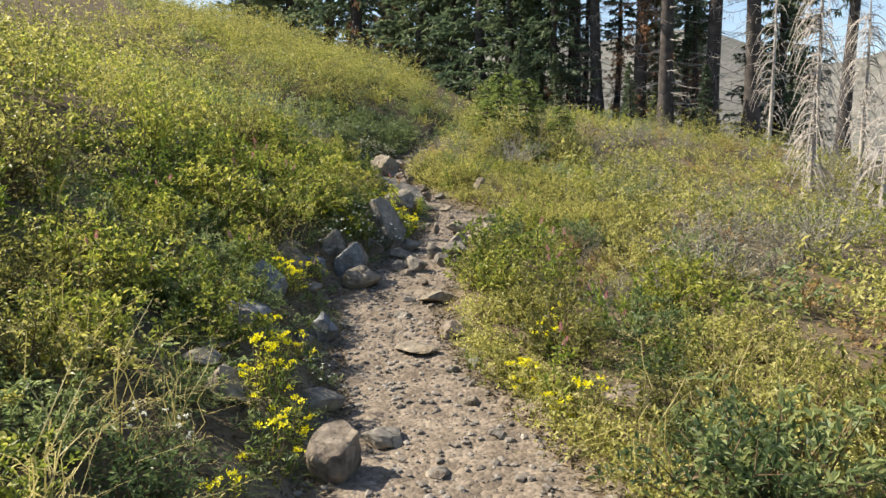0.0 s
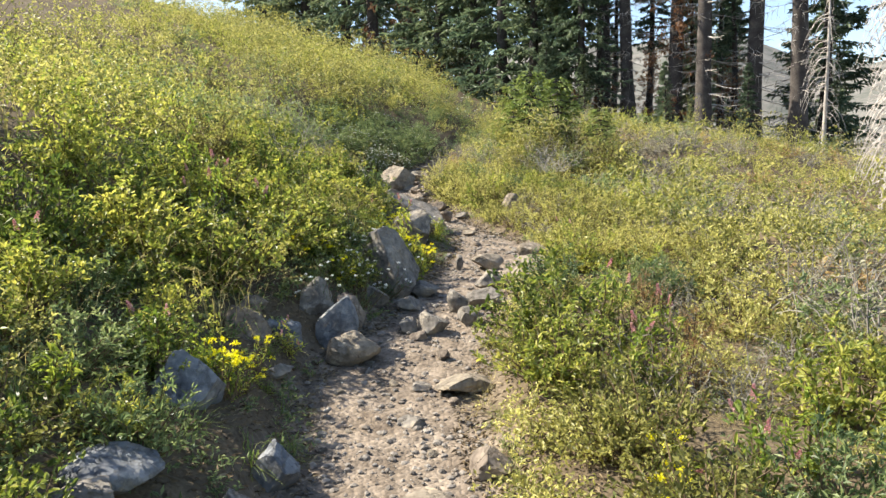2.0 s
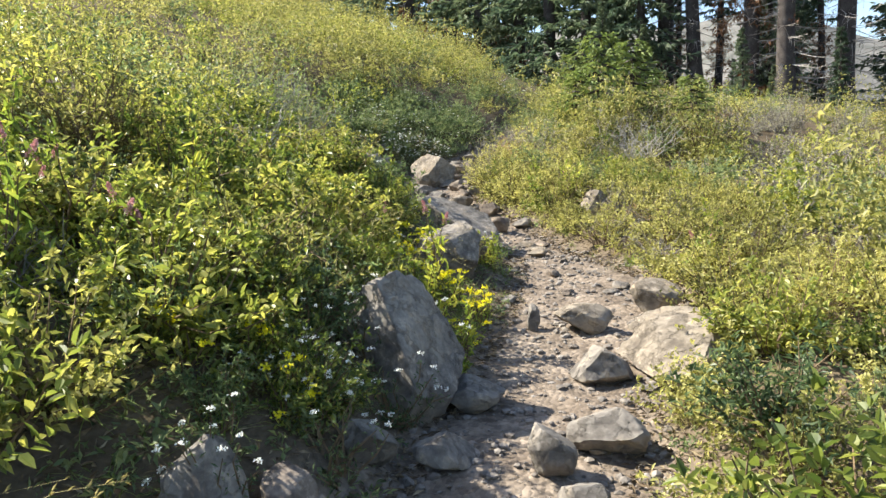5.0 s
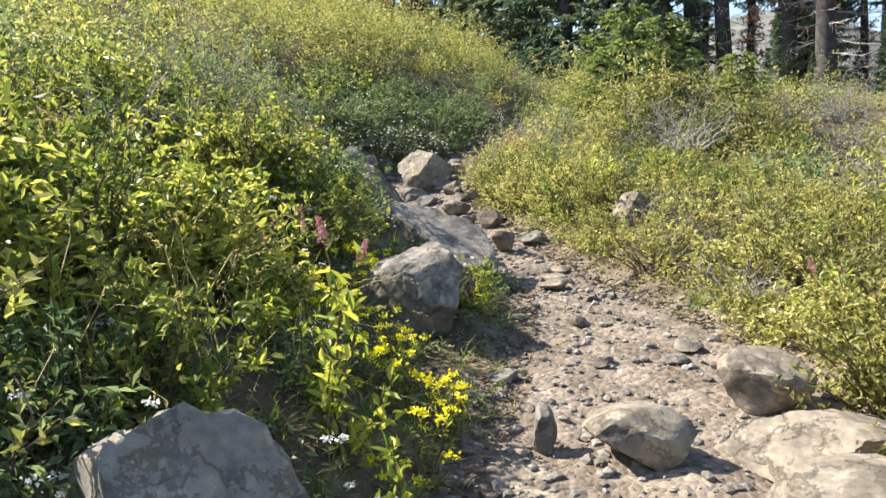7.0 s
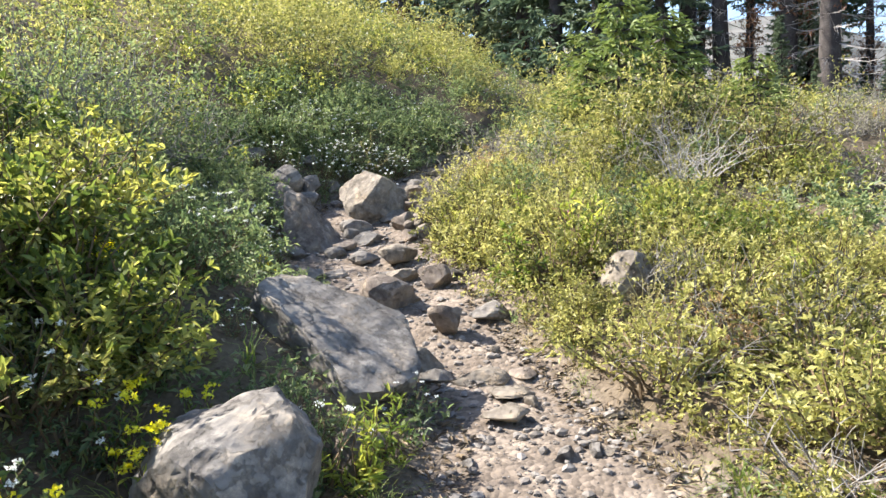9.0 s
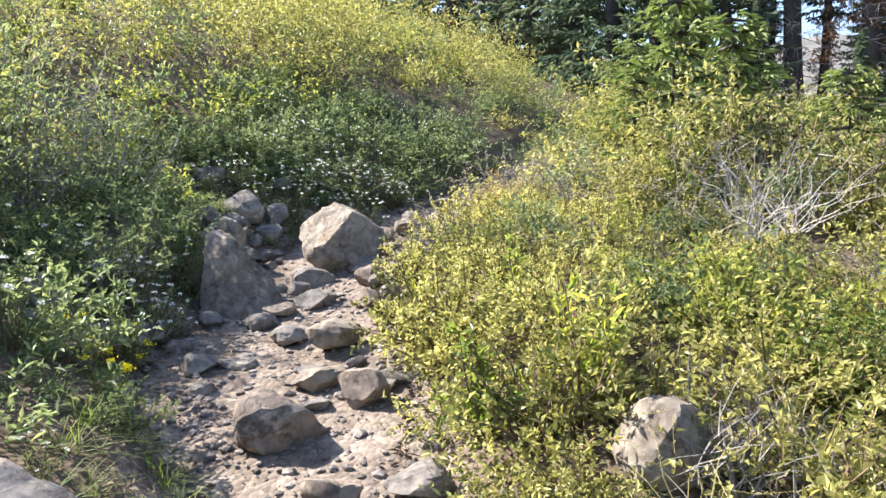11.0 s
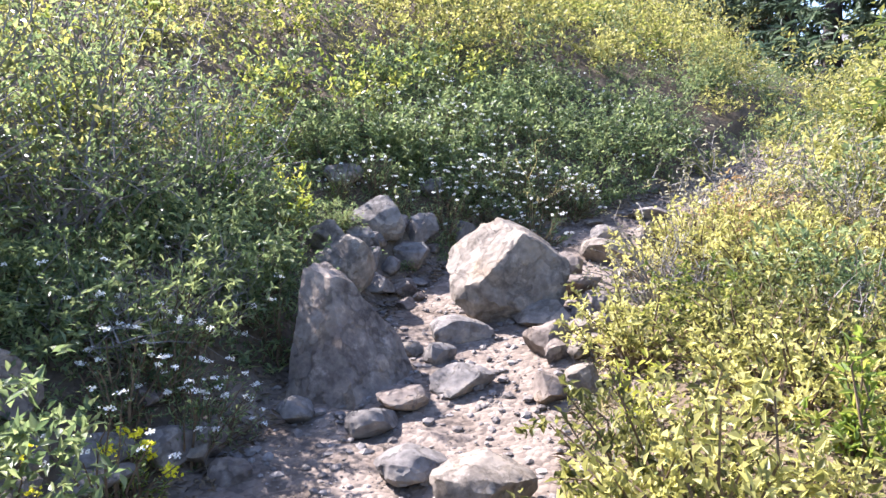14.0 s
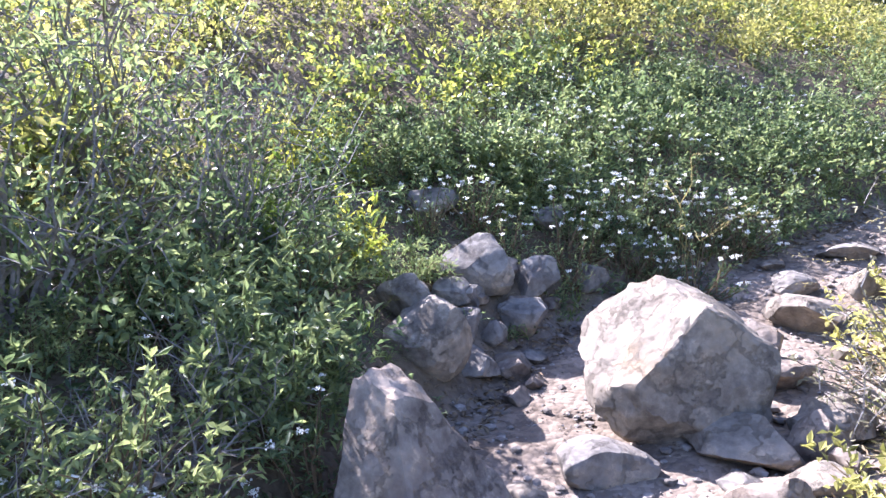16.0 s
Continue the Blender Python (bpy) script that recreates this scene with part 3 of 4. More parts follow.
rock(-0.18, 5.37, 0.38, 0.32, 0.07, M_PALE, 2)
rock(-0.96, 5.55, 0.24, 0.20, 0.25, M_BLUE, 13)
rock(-1.41, 4.83, 0.40, 0.34, 0.14, M_BLUE, 23)
rock(-1.59, 5.86, 0.17, 0.14, 0.21, M_BROWN, 20)
rock(-0.02, 6.94, 0.42, 0.36, 0.11, M_PALE, 0)
rock(-0.35, 6.42, 0.18, 0.16, 0.05, M_ROCK, 3)
rock(0.12, 5.77, 0.25, 0.21, 0.13, M_BROWN, -1)
rock(-1.24, 4.51, 0.16, 0.14, 0.06, M_ROCK, 23)
rock(-1.03, 5.08, 0.17, 0.15, 0.11, M_ROCK, 16)
rock(-1.37, 3.99, 0.33, 0.28, 0.05, M_ROCK, 29)
rock(-1.09, 3.34, 0.24, 0.20, 0.18, M_PALE, 17)
rock(-0.74, 4.08, 0.32, 0.27, 0.11, M_ROCK, 10)
rock(-0.32, 3.66, 0.24, 0.20, 0.09, M_ROCK, 5)
rock(1.08, 3.80, 0.30, 0.26, 0.10, M_BROWN, -14)
rock(-1.38, 4.56, 0.25, 0.21, 0.14, M_ROCK, 16)
rock(-1.30, 3.61, 0.21, 0.18, 0.09, M_ROCK, 19)
rock(-0.52, 3.19, 0.29, 0.25, 0.26, M_BROWN, 9)
rock(-1.38, 17.60, 0.88, 0.70, 0.56, M_PALE, 0, cuts=9, keep=0.70, peak=0.22, shear=(-0.08, 0.05), broad=(((-0.4, -0.5, 0.75), 0.52), ((0.7, -0.7, -0.1), 0.55), ((0.5, 0.1, 0.9), 0.6)), label="large pale angular boulder standing in the middle of the trail")
rock(-1.74, 16.50, 0.54, 0.62, 0.58, M_BROWN, 8, cuts=8, keep=0.72, z=1.20, peak=0.30, shear=(-0.16, 0.08), broad=(((-0.1, -0.95, 0.3), 0.42), ((0.85, -0.35, 0.4), 0.44), ((-0.95, 0.1, 0.1), 0.6)), label="tall brown-grey boulder leaning over the trail's edge")
rock(-2.42, 17.45, 0.40, 0.32, 0.32, M_PALE, 40, cuts=10, label="pale lichen-spotted angular boulder on the trail bank", z=1.52)
rock(-0.80, 13.12, 0.98, 0.84, 0.56, M_ROCK, 0, cuts=6, keep=0.78, z=0.84, broad=(((0.42, -0.42, 0.80), 0.34), ((-0.55, -0.80, 0.05), 0.45), ((0.2, 0.9, 0.3), 0.5)), label="big grey slab boulder with a flat sloping top")
rock(-0.74, 11.88, 0.60, 0.54, 0.52, M_ROCK, -12, cuts=9, keep=0.66, z=0.70, broad=(((0.1, -0.35, 0.92), 0.5), ((-0.2, -0.97, -0.05), 0.5)), label="large dark grey angular boulder beside the trail")
rock(-0.80, 9.25, 0.62, 0.62, 0.68, M_ROCK, -8, cuts=7, keep=0.74, z=0.48, broad=(((0.78, -0.28, 0.55), 0.30), ((-0.45, -0.88, 0.12), 0.42)), label="large grey slab boulder half hidden under plants")
rock(-1.52, 5.85, 0.42, 0.40, 0.36, M_BLUE, 10, cuts=12, z=0.38, label="grey weathered boulder among the bank's plants")

for _ in range(75):
    _y = rng.uniform(2.6, 20.0)
    _a, _b = trail_edges(_y)
    _w = 0.06 + 0.12 * rng.uniform() ** 2
    rock(rng.uniform(_a - 0.1, _b + 0.05), _y, _w, _w * rng.uniform(0.6, 1.0), _w * rng.uniform(0.2, 0.5), turn=rng.uniform(0, 360), sink=0.4)

# tumbled stones heaped on the bank and beside the great boulder
for _ in range(12):
    _w = rng.uniform(0.12, 0.24)
    rock(rng.normal(-2.30, 0.18), rng.uniform(17.3, 18.7), _w, _w * rng.uniform(0.7, 1.0), _w * rng.uniform(0.35, 0.6), (M_ROCK, M_BROWN, M_ROCK)[rng.integers(3)], turn=rng.uniform(0, 360))
for _ in range(12):
    _w = rng.uniform(0.12, 0.26)
    rock(rng.normal(-0.84, 0.10), rng.uniform(16.5, 18.0), _w, _w * rng.uniform(0.7, 1.0), _w * rng.uniform(0.5, 0.8), (M_PALE, M_BROWN)[rng.integers(2)], turn=rng.uniform(0, 360))
for _ in range(12):
    _w = rng.uniform(0.10, 0.24)
    rock(rng.uniform(-2.15, -1.75), rng.uniform(14.5, 15.9), _w, _w * rng.uniform(0.7, 1.0), _w * rng.uniform(0.4, 0.8), turn=rng.uniform(0, 360))


def build_gravel():
    """Loose pebbles on the trail."""
    base = []
    for s in range(6):
        bm = bmesh.new()
        bmesh.ops.create_icosphere(bm, subdivisions=1, radius=1.0)
        bmesh.ops.delete(bm, geom=[v for v in bm.verts if v.co.z < -0.75], context="VERTS")
        v = np.array([p.co for p in bm.verts]) * rng.uniform(0.7, 1.2, (len(bm.verts), 3)) * (1.0, 0.8, 0.55)
        base.append((v, [[p.index for p in f.verts] for f in bm.faces]))
        bm.free()
    verts, faces = [], []
    for _ in range(15000):
        y = rng.uniform(2.4, 23)
        a, b = trail_edges(y)
        x = rng.uniform(a - 0.12, b + 0.12)
        size = 0.005 + 0.032 * rng.uniform() ** 5.0
        v, f = base[rng.integers(6)]
        w = rng.uniform(0, 6.3)
        c, s = math.cos(w), math.sin(w)
        p = v * size @ np.array(((c, s, 0), (-s, c, 0), (0, 0, 1))) + (x, y, float(ground_z(x, y)) + 0.004)
        k = len(verts)
        verts += p.tolist()
        faces += [[i + k for i in q] for q in f]
    tagged(new("gravel", mesh_from("gravel", verts, faces, M_GRAVEL)), "loose grey-brown gravel scattered over the trail", "gravel", kind="stuff")


build_gravel()


def build_litter():
    """Dead leaves and broken straw lying on the soil beside the trail."""
    n = 26000
    y = rng.uniform(1.8, 21, n)
    a, b = trail_edges(y)
    out = rng.exponential(0.45, n)
    x = np.where(rng.uniform(size=n) < 0.5, a + 0.08 - out, b - 0.08 + out)
    base = np.stack([x, y, ground_z(x, y) + 0.012], 1)
    w = rng.uniform(0, 6.283, n)
    v, f = leaves(base, np.stack([np.cos(w), np.sin(w), rng.normal(0.1, 0.25, n)], 1), rng.uniform(0.02, 0.07, n), rng.uniform(0.005, 0.022, n), fold=0.2, droop=0.1)
    tagged(new("leaf_litter", mesh_from("leaf_litter", v, f, M_LITTER)), "dry brown leaf litter on the soil beside the trail", "litter", kind="stuff")


build_litter()


# ---- plants: one of each kind and age, then copies over the slope ----
KINDS = {}


def kind(key, count, build):
    KINDS[key] = [build() for _ in range(count)]


kind("low", 5, lambda: make_shrub("low_shrub", "low yellow-green small-leaved shrub in full sun", "shrub", "low shrubs beside the trail", M_LOW, 0.46, 0.44, 32, 2, 22, 0.034, 0.018, start=0.45))
kind("bank", 5, lambda: make_shrub("bank_shrub", "bright green leafy bush on the trail bank", "shrub", "bushes on the bank", M_BANK, 0.62, 0.48, 30, 3, 22, 0.047, 0.023, start=0.35, shape=oval_leaves))
kind("tall", 4, lambda: make_shrub("tall_shrub", "tall feathery yellow-green bush on the slope", "shrub", "tall bushes on the slope", M_TALL, 1.15, 0.80, 28, 6, 10, 0.060, 0.026, start=0.45, twiggy=True, fine=7))
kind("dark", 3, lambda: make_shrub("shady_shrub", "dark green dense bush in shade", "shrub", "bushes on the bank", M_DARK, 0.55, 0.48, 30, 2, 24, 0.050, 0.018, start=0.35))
kind("herb", 4, lambda: make_shrub("leafy_herb", "upright light-green herb with long narrow leaves", "plant", "upright herbs", M_HERB, 0.58, 0.20, 10, 0, 26, 0.066, 0.019, start=0.15, shape=oval_leaves))
kind("russet", 2, lambda: make_shrub("russet_shrub", "low shrub with reddish-brown dry leaves", "shrub", "low shrubs beside the trail", M_RED, 0.40, 0.40, 26, 2, 14, 0.028, 0.012))
kind("pink", 3, lambda: make_shrub("pink_flower", "leafy plant with fading pink flower plumes", "flower", "pink flowers", M_HERB, 0.62, 0.20, 8, 0, 24, 0.060, 0.020, start=0.15, shape=oval_leaves,
     flower=flower_spikes(M_PINK, "flower_plume", 0.065, 0.013, 120, 0.010, 0.3, "dusty pink plume")))
kind("yellow", 3, lambda: make_shrub("yellow_flower", "yellow-flowered plant beside the trail", "flower", "yellow flowers", M_HERB, 0.40, 0.15, 8, 0, 16, 0.045, 0.010, start=0.05,
     flower=flower_heads(M_YELLOW, "flower_head", 0.028, 22, 0.019, 0.85, "bright yellow flower heads")))
kind("white", 3, lambda: make_shrub("white_flower", "feathery plant with small white flower heads", "flower", "white flowers", M_DARK, 0.40, 0.24, 16, 0, 26, 0.030, 0.007, start=0.05,
     flower=flower_heads(M_WHITE, "flower_head", 0.014, 20, 0.0105, 0.6, "small white flower heads", apart=False)))
kind("dry", 3, lambda: make_grass("dry_grass", "arching straw-coloured dry grass", M_GRASS, 0.85, 0.50, 18, 0.007, True))
kind("straw", 4, lambda: make_grass("grass_tuft", "short straw-coloured grass tuft at the trail's edge", M_STRAW, 0.20, 0.16, 46, 0.005))
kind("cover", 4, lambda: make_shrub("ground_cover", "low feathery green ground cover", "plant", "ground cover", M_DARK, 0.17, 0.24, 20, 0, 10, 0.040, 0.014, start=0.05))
kind("turf", 4, lambda: make_grass("grass_tuft", "short green and straw grass tuft", M_GREENGRASS, 0.26, 0.22, 42, 0.006))


kind("grey", 3, lambda: make_shrub("twiggy_shrub", "grey-green half-dead shrub full of bare twigs", "shrub", "twiggy shrubs on the slope", M_SAGE, 0.75, 0.60, 28, 4, 9, 0.040, 0.017, start=0.35, stem_mat=M_DEAD, twiggy=True, fine=4))
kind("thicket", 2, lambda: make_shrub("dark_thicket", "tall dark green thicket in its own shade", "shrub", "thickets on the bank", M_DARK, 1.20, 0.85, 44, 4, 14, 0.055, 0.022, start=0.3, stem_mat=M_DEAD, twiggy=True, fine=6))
# the same bushes as they stand far off, with their leaves gathered into larger sprays
FAR_KINDS = {}
for _k, _m, _h, _s, _n in (("low", M_LOW, 0.46, 0.46, 22), ("bank", M_BANK, 0.66, 0.50, 22), ("tall", M_TALL, 1.15, 0.80, 26), ("dark", M_DARK, 0.55, 0.50, 24), ("russet", M_RED, 0.40, 0.42, 20)):
    kind("far_" + _k, 3, lambda: make_shrub("slope_shrub", "bush in full leaf on the open slope", "shrub", "shrubs on the slope", _m, _h, _s, _n, 3, 6, 0.060 if _k == "tall" else 0.047, 0.029 if _k == "tall" else 0.025, start=0.4, fine=5))
    FAR_KINDS[_k] = "far_" + _k


def make_brush(height, spread, stems, label, wood):
    """A bare tangle of dead twigs."""
    ob = tagged(new("dead_brush"), label, "shrub", "dead brush")
    main = arcs(stems, height, spread, points=6)
    small = twigs(main, 5, 0.45 * height)
    v, f = tubes(main, 0.006)
    tagged(part("branchwork", mesh_from("branchwork", v, f, wood), ob), kind="stuff")
    v, f = tubes(small, 0.0026)
    tagged(part("twig_tangle", mesh_from("twig_tangle", v, f, wood), ob), kind="stuff")
    return ob


kind("fan", 2, lambda: make_brush(0.95, 1.0, 18, "long bare grey branches of a dead bush", M_LIMB))
kind("brush", 3, lambda: make_brush(0.42, 0.42, 26, "bare grey tangle of dead brushwood", M_DEAD))
USED = {k: 0 for k in KINDS}


def plant(key, x, y, size=1.0, lift=0.0, lean=None):
    """Sets a plant of a kind on the ground; the first of each age is the original itself."""
    size = min(size, 1.12)
    k = USED[key]
    USED[key] += 1
    protos = KINDS[key]
    tilt = rng.uniform(-7, 7, 2) if lean is None else lean
    m = pose(x, y, float(ground_z(x, y)) - 0.02 + lift, tilt[0], tilt[1], rng.uniform(0, 360))
    if k < len(protos):
        ob = protos[k]
        ob.matrix_world = m @ Matrix.Scale(size, 4)
    else:
        ob = copy_thing(protos[k % len(protos)], m)
        ob.scale = (size, size, size * rng.uniform(0.9, 1.12))
    return ob


# stones that stay in the open: x, y, radius
OPEN = ((-0.70, 11.70, 0.36), (-0.74, 13.1, 0.50), (-0.45, 12.7, 0.3), (-0.80, 9.1, 0.32), (-0.55, 9.0, 0.3), (-1.30, 7.0, 0.32), (-1.10, 7.6, 0.32), (-1.55, 6.7, 0.28), (-0.9, 8.2, 0.3),
        (-1.0, 5.4, 0.3), (-1.35, 4.7, 0.2), (-0.8, 4.1, 0.2), (-1.82, 16.5, 0.45), (-2.2, 17.1, 0.3), (-2.3, 18.1, 0.42), (-2.7, 18.3, 0.35), (-2.2, 17.6, 0.3), (-2.0, 15.1, 0.35), (0.75, 14.0, 0.28), (0.66, 10.0, 0.4))


STONES = [(o.matrix_world.translation.x, o.matrix_world.translation.y, 0.42 * max(o.dimensions.x, o.dimensions.y)) for o in bpy.data.objects if o.name.startswith("rock") and max(o.dimensions.x, o.dimensions.y) > 0.15]


# the line that feet have kept clear: y, x
WALK_Y, WALK_X = (0, 5, 8, 10, 12, 13, 13.7, 14.4, 15), (0, -0.25, -0.1, 0.17, 0.47, 0.28, -0.1, -0.4, -0.8)


def scatter(y0, y1, x0, x1, gap, choose, clear=0.1, creeping=False):
    """Jittered rows of plants; choose(x, y, left, right) gives a kind and a size, or None."""
    y = y0
    while y < y1:
        x = x0 + rng.uniform(0, gap)
        while x < x1:
            px, py = x + rng.uniform(-0.4, 0.4) * gap, y + rng.uniform(-0.4, 0.4) * gap
            dl, dr = (float(v) for v in off_trail(px, py))
            if py < 15.2 and abs(px - np.interp(py, WALK_Y, WALK_X)) < 0.42:
                x += gap
                continue
            if max(dl, dr) > clear and all((px - a) ** 2 + (py - b) ** 2 > (r if creeping else 0.62 * r) ** 2 for a, b, r in (STONES if creeping else OPEN)):
                pick = choose(px, py, dl, dr)
                if not creeping and min((px - a) ** 2 + (py - b) ** 2 - (r + 0.25) ** 2 for a, b, r in OPEN) < 0 and pick and dl > 0:
                    pick = (("turf", "white", "dark")[rng.integers(3)], rng.uniform(0.35, 0.65))
                if pick:
                    plant(pick[0], px, py, pick[1])
            x += gap
        y += gap


def pick_of(table):
    r = rng.uniform() * sum(w for _, w, _ in table)
    for key, w, size in table:
        r -= w
        if r <= 0:
            return key, size * rng.uniform(0.8, 1.2)


def swell(x, y):
    """How high the growth stands: patches of a metre or two."""
    return 1.18 + 0.6 * float(wave(x, y, 2.1, 4)) / 1.5


def near_plants(x, y, dl, dr):
    big = swell(x, y)
    if dr > 0.3 and y < 12.5 and wave(x, y, 3.3, 8) < -1.0:
        return ("brush", rng.uniform(0.5, 0.9)) if rng.uniform() < 0.3 else ("turf", 0.9)
    if dr > 0:
        if dr < 0.18:
            return pick_of([("straw", 4, 1), ("turf", 2, 0.8), ("low", 2, 0.5)])
        return pick_of([("low", 8, 0.9 * big), ("bank", 1.4, 0.65 * big), ("dark", 1.3, 0.7 * big), ("herb", 0.9, 0.75), ("turf", 0.8, 1.3), ("russet", 0.6, 0.9), ("grey", 0.5, 0.65), ("dry", 0.35, 0.8), ("brush", 0.35, 0.9)])
    if dl < 0.3:
        return pick_of([("turf", 3, 1), ("white", 1, 0.8), ("dark", 2, 0.5)]) if rng.uniform() < 0.6 else None
    if y > 12.5:
        if y < 15.4 and dl < 0.7:
            return pick_of([("white", 1, 0.8), ("dark", 2, 0.45), ("cover", 2, 1.2), ("turf", 1, 1)])
        if dl < 1.6:
            return pick_of([("white", 3.2, 1.0), ("dark", 6, 0.66 * big), ("herb", 0.8, 0.75), ("turf", 0.6, 1.2), ("brush", 0.5, 0.8)])
        return pick_of([("bank", 3, big), ("tall", 4, 0.65 * big), ("herb", 1.2, 1.1), ("dark", 2, big), ("brush", 0.4, 1)])
    if y < 5.6 and dl < 0.7:
        return pick_of([("dark", 2, 0.55), ("cover", 2, 1.3), ("straw", 2, 1.3), ("turf", 2, 1.2), ("white", 0.5, 0.7), ("dry", 0.7, 0.8), ("herb", 1.2, 0.7), ("bank", 1.2, 0.6)])
    if y < 6.5 and dl < 2.2:
        return pick_of([("bank", 5, 0.62 * big), ("herb", 2, 0.9), ("dark", 1.2, 0.7), ("straw", 1.5, 1.4), ("dry", 1.2, 0.95), ("low", 2, 0.9)])
    if y > 9.8 and dl < 1.1:
        return pick_of([("dark", 4, 0.6), ("herb", 1.5, 0.65), ("white", 1.5, 0.8), ("cover", 2, 1.4), ("yellow", 0.5, 0.9)])
    if dl < 0.9:
        return pick_of([("bank", 3, 0.75 * big), ("dark", 4, 0.8 * big), ("herb", 1.6, 0.9), ("white", 0.6, 1), ("turf", 1, 1.3)])
    return pick_of([("bank", 7, 1.05 * big), ("tall", 3.0 if dl > 1.9 else 0.4, 0.75 * big), ("herb", 2, 1.1), ("low", 1.5, 1.3 * big), ("dry", 0.4, 1), ("brush", 0.3, 1)])


def far_plants(x, y, dl, dr):
    big = swell(x, y) + 0.2 * float(wave(x, y, 1.1, 9))
    if dr > 0:
        if wave(x, y, 0.9, 6) > 0.25:
            return pick_of([("tall", 3, 0.9 * big), ("grey", 2.4, 1.2 * big), ("dark", 1.5, 1.6 * big), ("bank", 1.0, 1.4 * big)])
        return pick_of([("low", 5, 1.6 * big), ("grey", 1.8, 1.0 * big), ("dark", 1.2, 1.2 * big), ("russet", 1.4, 1.5 * big), ("bank", 1.2, 1.2 * big)])
    if dl < 1.8:
        return pick_of([("dark", 6, 0.75 * big), ("white", 2.5, 1.05), ("low", 1, 0.9)])
    return pick_of([("tall", 6, 0.95 * big), ("bank", 3, 1.4 * big), ("low", 2, 1.6 * big), ("dark", 1.5, 1.4)])


# the growth farther off, joined: foliage of the same bushes
JOINED = []


def join_later(key, x, y, size):
    if key == "low" or y > 19.5 or abs(x) > 3.0:
        key = FAR_KINDS.get(key, key)
    size = min(size, 1.3)
    protos = KINDS[key]
    JOINED.append((protos[rng.integers(len(protos))], pose(x, y, float(ground_z(x, y)) - 0.02, 0, 0, rng.uniform(0, 360)) @ Matrix.Scale(size, 4)))


def build_joined():
    mats, vs, fs, ms, at = [], [], [], [], 0
    cache = {}
    for proto, m in JOINED:
        for child in proto.children:
            if child.name.startswith("branchwork") and child.data.materials[0] != M_DEAD:
                continue
            if child.data.name not in cache:
                co = np.empty(len(child.data.vertices) * 3)
                child.data.vertices.foreach_get("co", co)
                cache[child.data.name] = (co.reshape(-1, 3), np.array([t for p in child.data.polygons for t in ((p.vertices[0], p.vertices[k], p.vertices[k + 1]) for k in range(1, len(p.vertices) - 1))]))
            co, tri = cache[child.data.name]
            mat = child.data.materials[0]
            if mat not in mats:
                mats.append(mat)
            a = np.array(m)
            vs.append(co @ a[:3, :3].T + a[:3, 3])
            fs.append(tri + at)
            ms.append(np.full(len(tri), mats.index(mat)))
            at += len(co)
    v, f, k = np.concatenate(vs), np.concatenate(fs), np.concatenate(ms)
    me = bpy.data.meshes.new("undergrowth")
    me.vertices.add(len(v))
    me.vertices.foreach_set("co", v.ravel())
    me.loops.add(len(f) * 3)
    me.loops.foreach_set("vertex_index", f.ravel().astype(np.int32))
    me.polygons.add(len(f))
    me.polygons.foreach_set("loop_start", np.arange(0, len(f) * 3, 3, dtype=np.int32))
    for mat in mats:
        me.materials.append(mat)
    me.polygons.foreach_set("material_index", k.astype(np.int32))
    me.update(calc_edges=True)
    me.validate()
    tagged(new("undergrowth", me), "dense yellow-green shrub growth covering the slopes", "shrubs", kind="stuff")


scatter(1.6, 12.5, -3.2, 0.2, 0.49, near_plants)
scatter(1.6, 12.5, 0.2, 2.6, 0.50, near_plants)
scatter(12.5, 19.0, -3.2, -0.8, 0.44, near_plants)
scatter(12.5, 19.0, -0.8, 2.4, 0.40, near_plants)
plant_here = plant
plant = lambda key, x, y, size=1.0: join_later(key, x, y, size)
scatter(1.6, 19.0, -4.6, -3.2, 0.55, near_plants)
scatter(1.6, 19.0, 2.6, 4.2, 0.75, far_plants)
scatter(18.9, 27.0, -5.0, 4.2, 0.66, far_plants, clear=0.25)
scatter(2.0, 27.0, -10.0, -4.6, 0.85, far_plants)
scatter(4.0, 31.0, 4.2, 15.0, 1.0, far_plants)
scatter(27.0, 37.0, -12.0, 4.0, 1.0, far_plants)
scatter(-3.0, 1.6, -4.0, 4.0, 0.9, near_plants)
for _y in np.arange(2.2, 22.0, 0.11):
    _a, _b = trail_edges(_y)
    for _x, _side in ((_b + rng.uniform(0.0, 0.22), 1), (_a - rng.uniform(0.05, 0.3), 0)):
        if rng.uniform() < (0.85 if _side else 0.4) and all((_x - a) ** 2 + (_y - b) ** 2 > r * r for a, b, r in OPEN):
            plant("straw" if _side and rng.uniform() < 0.7 else "turf", _x, _y, rng.uniform(0.5, 1.05))
scatter(14.5, 19.5, -4.0, -1.9, 0.24, lambda x, y, dl, dr: ("cover" if rng.uniform() < 0.8 else "dark", rng.uniform(0.5, 1.1)) if dl > 0.15 else None, creeping=True)
scatter(1.8, 21.5, -4.0, 0.2, 0.27, lambda x, y, dl, dr: ("cover" if rng.uniform() < 0.75 else "turf", rng.uniform(0.5, 1.0) + 0.5 * min(dl, 1.0)) if dl > 0.08 else None, creeping=True)
scatter(1.8, 21.5, -1.2, 3.0, 0.30, lambda x, y, dl, dr: pick_of([("straw", 2, 0.9), ("turf", 2, 0.9), ("low", 2.0, 0.5), ("cover", 1, 0.8)]) if dr > 0.04 else None, clear=0.03, creeping=True)
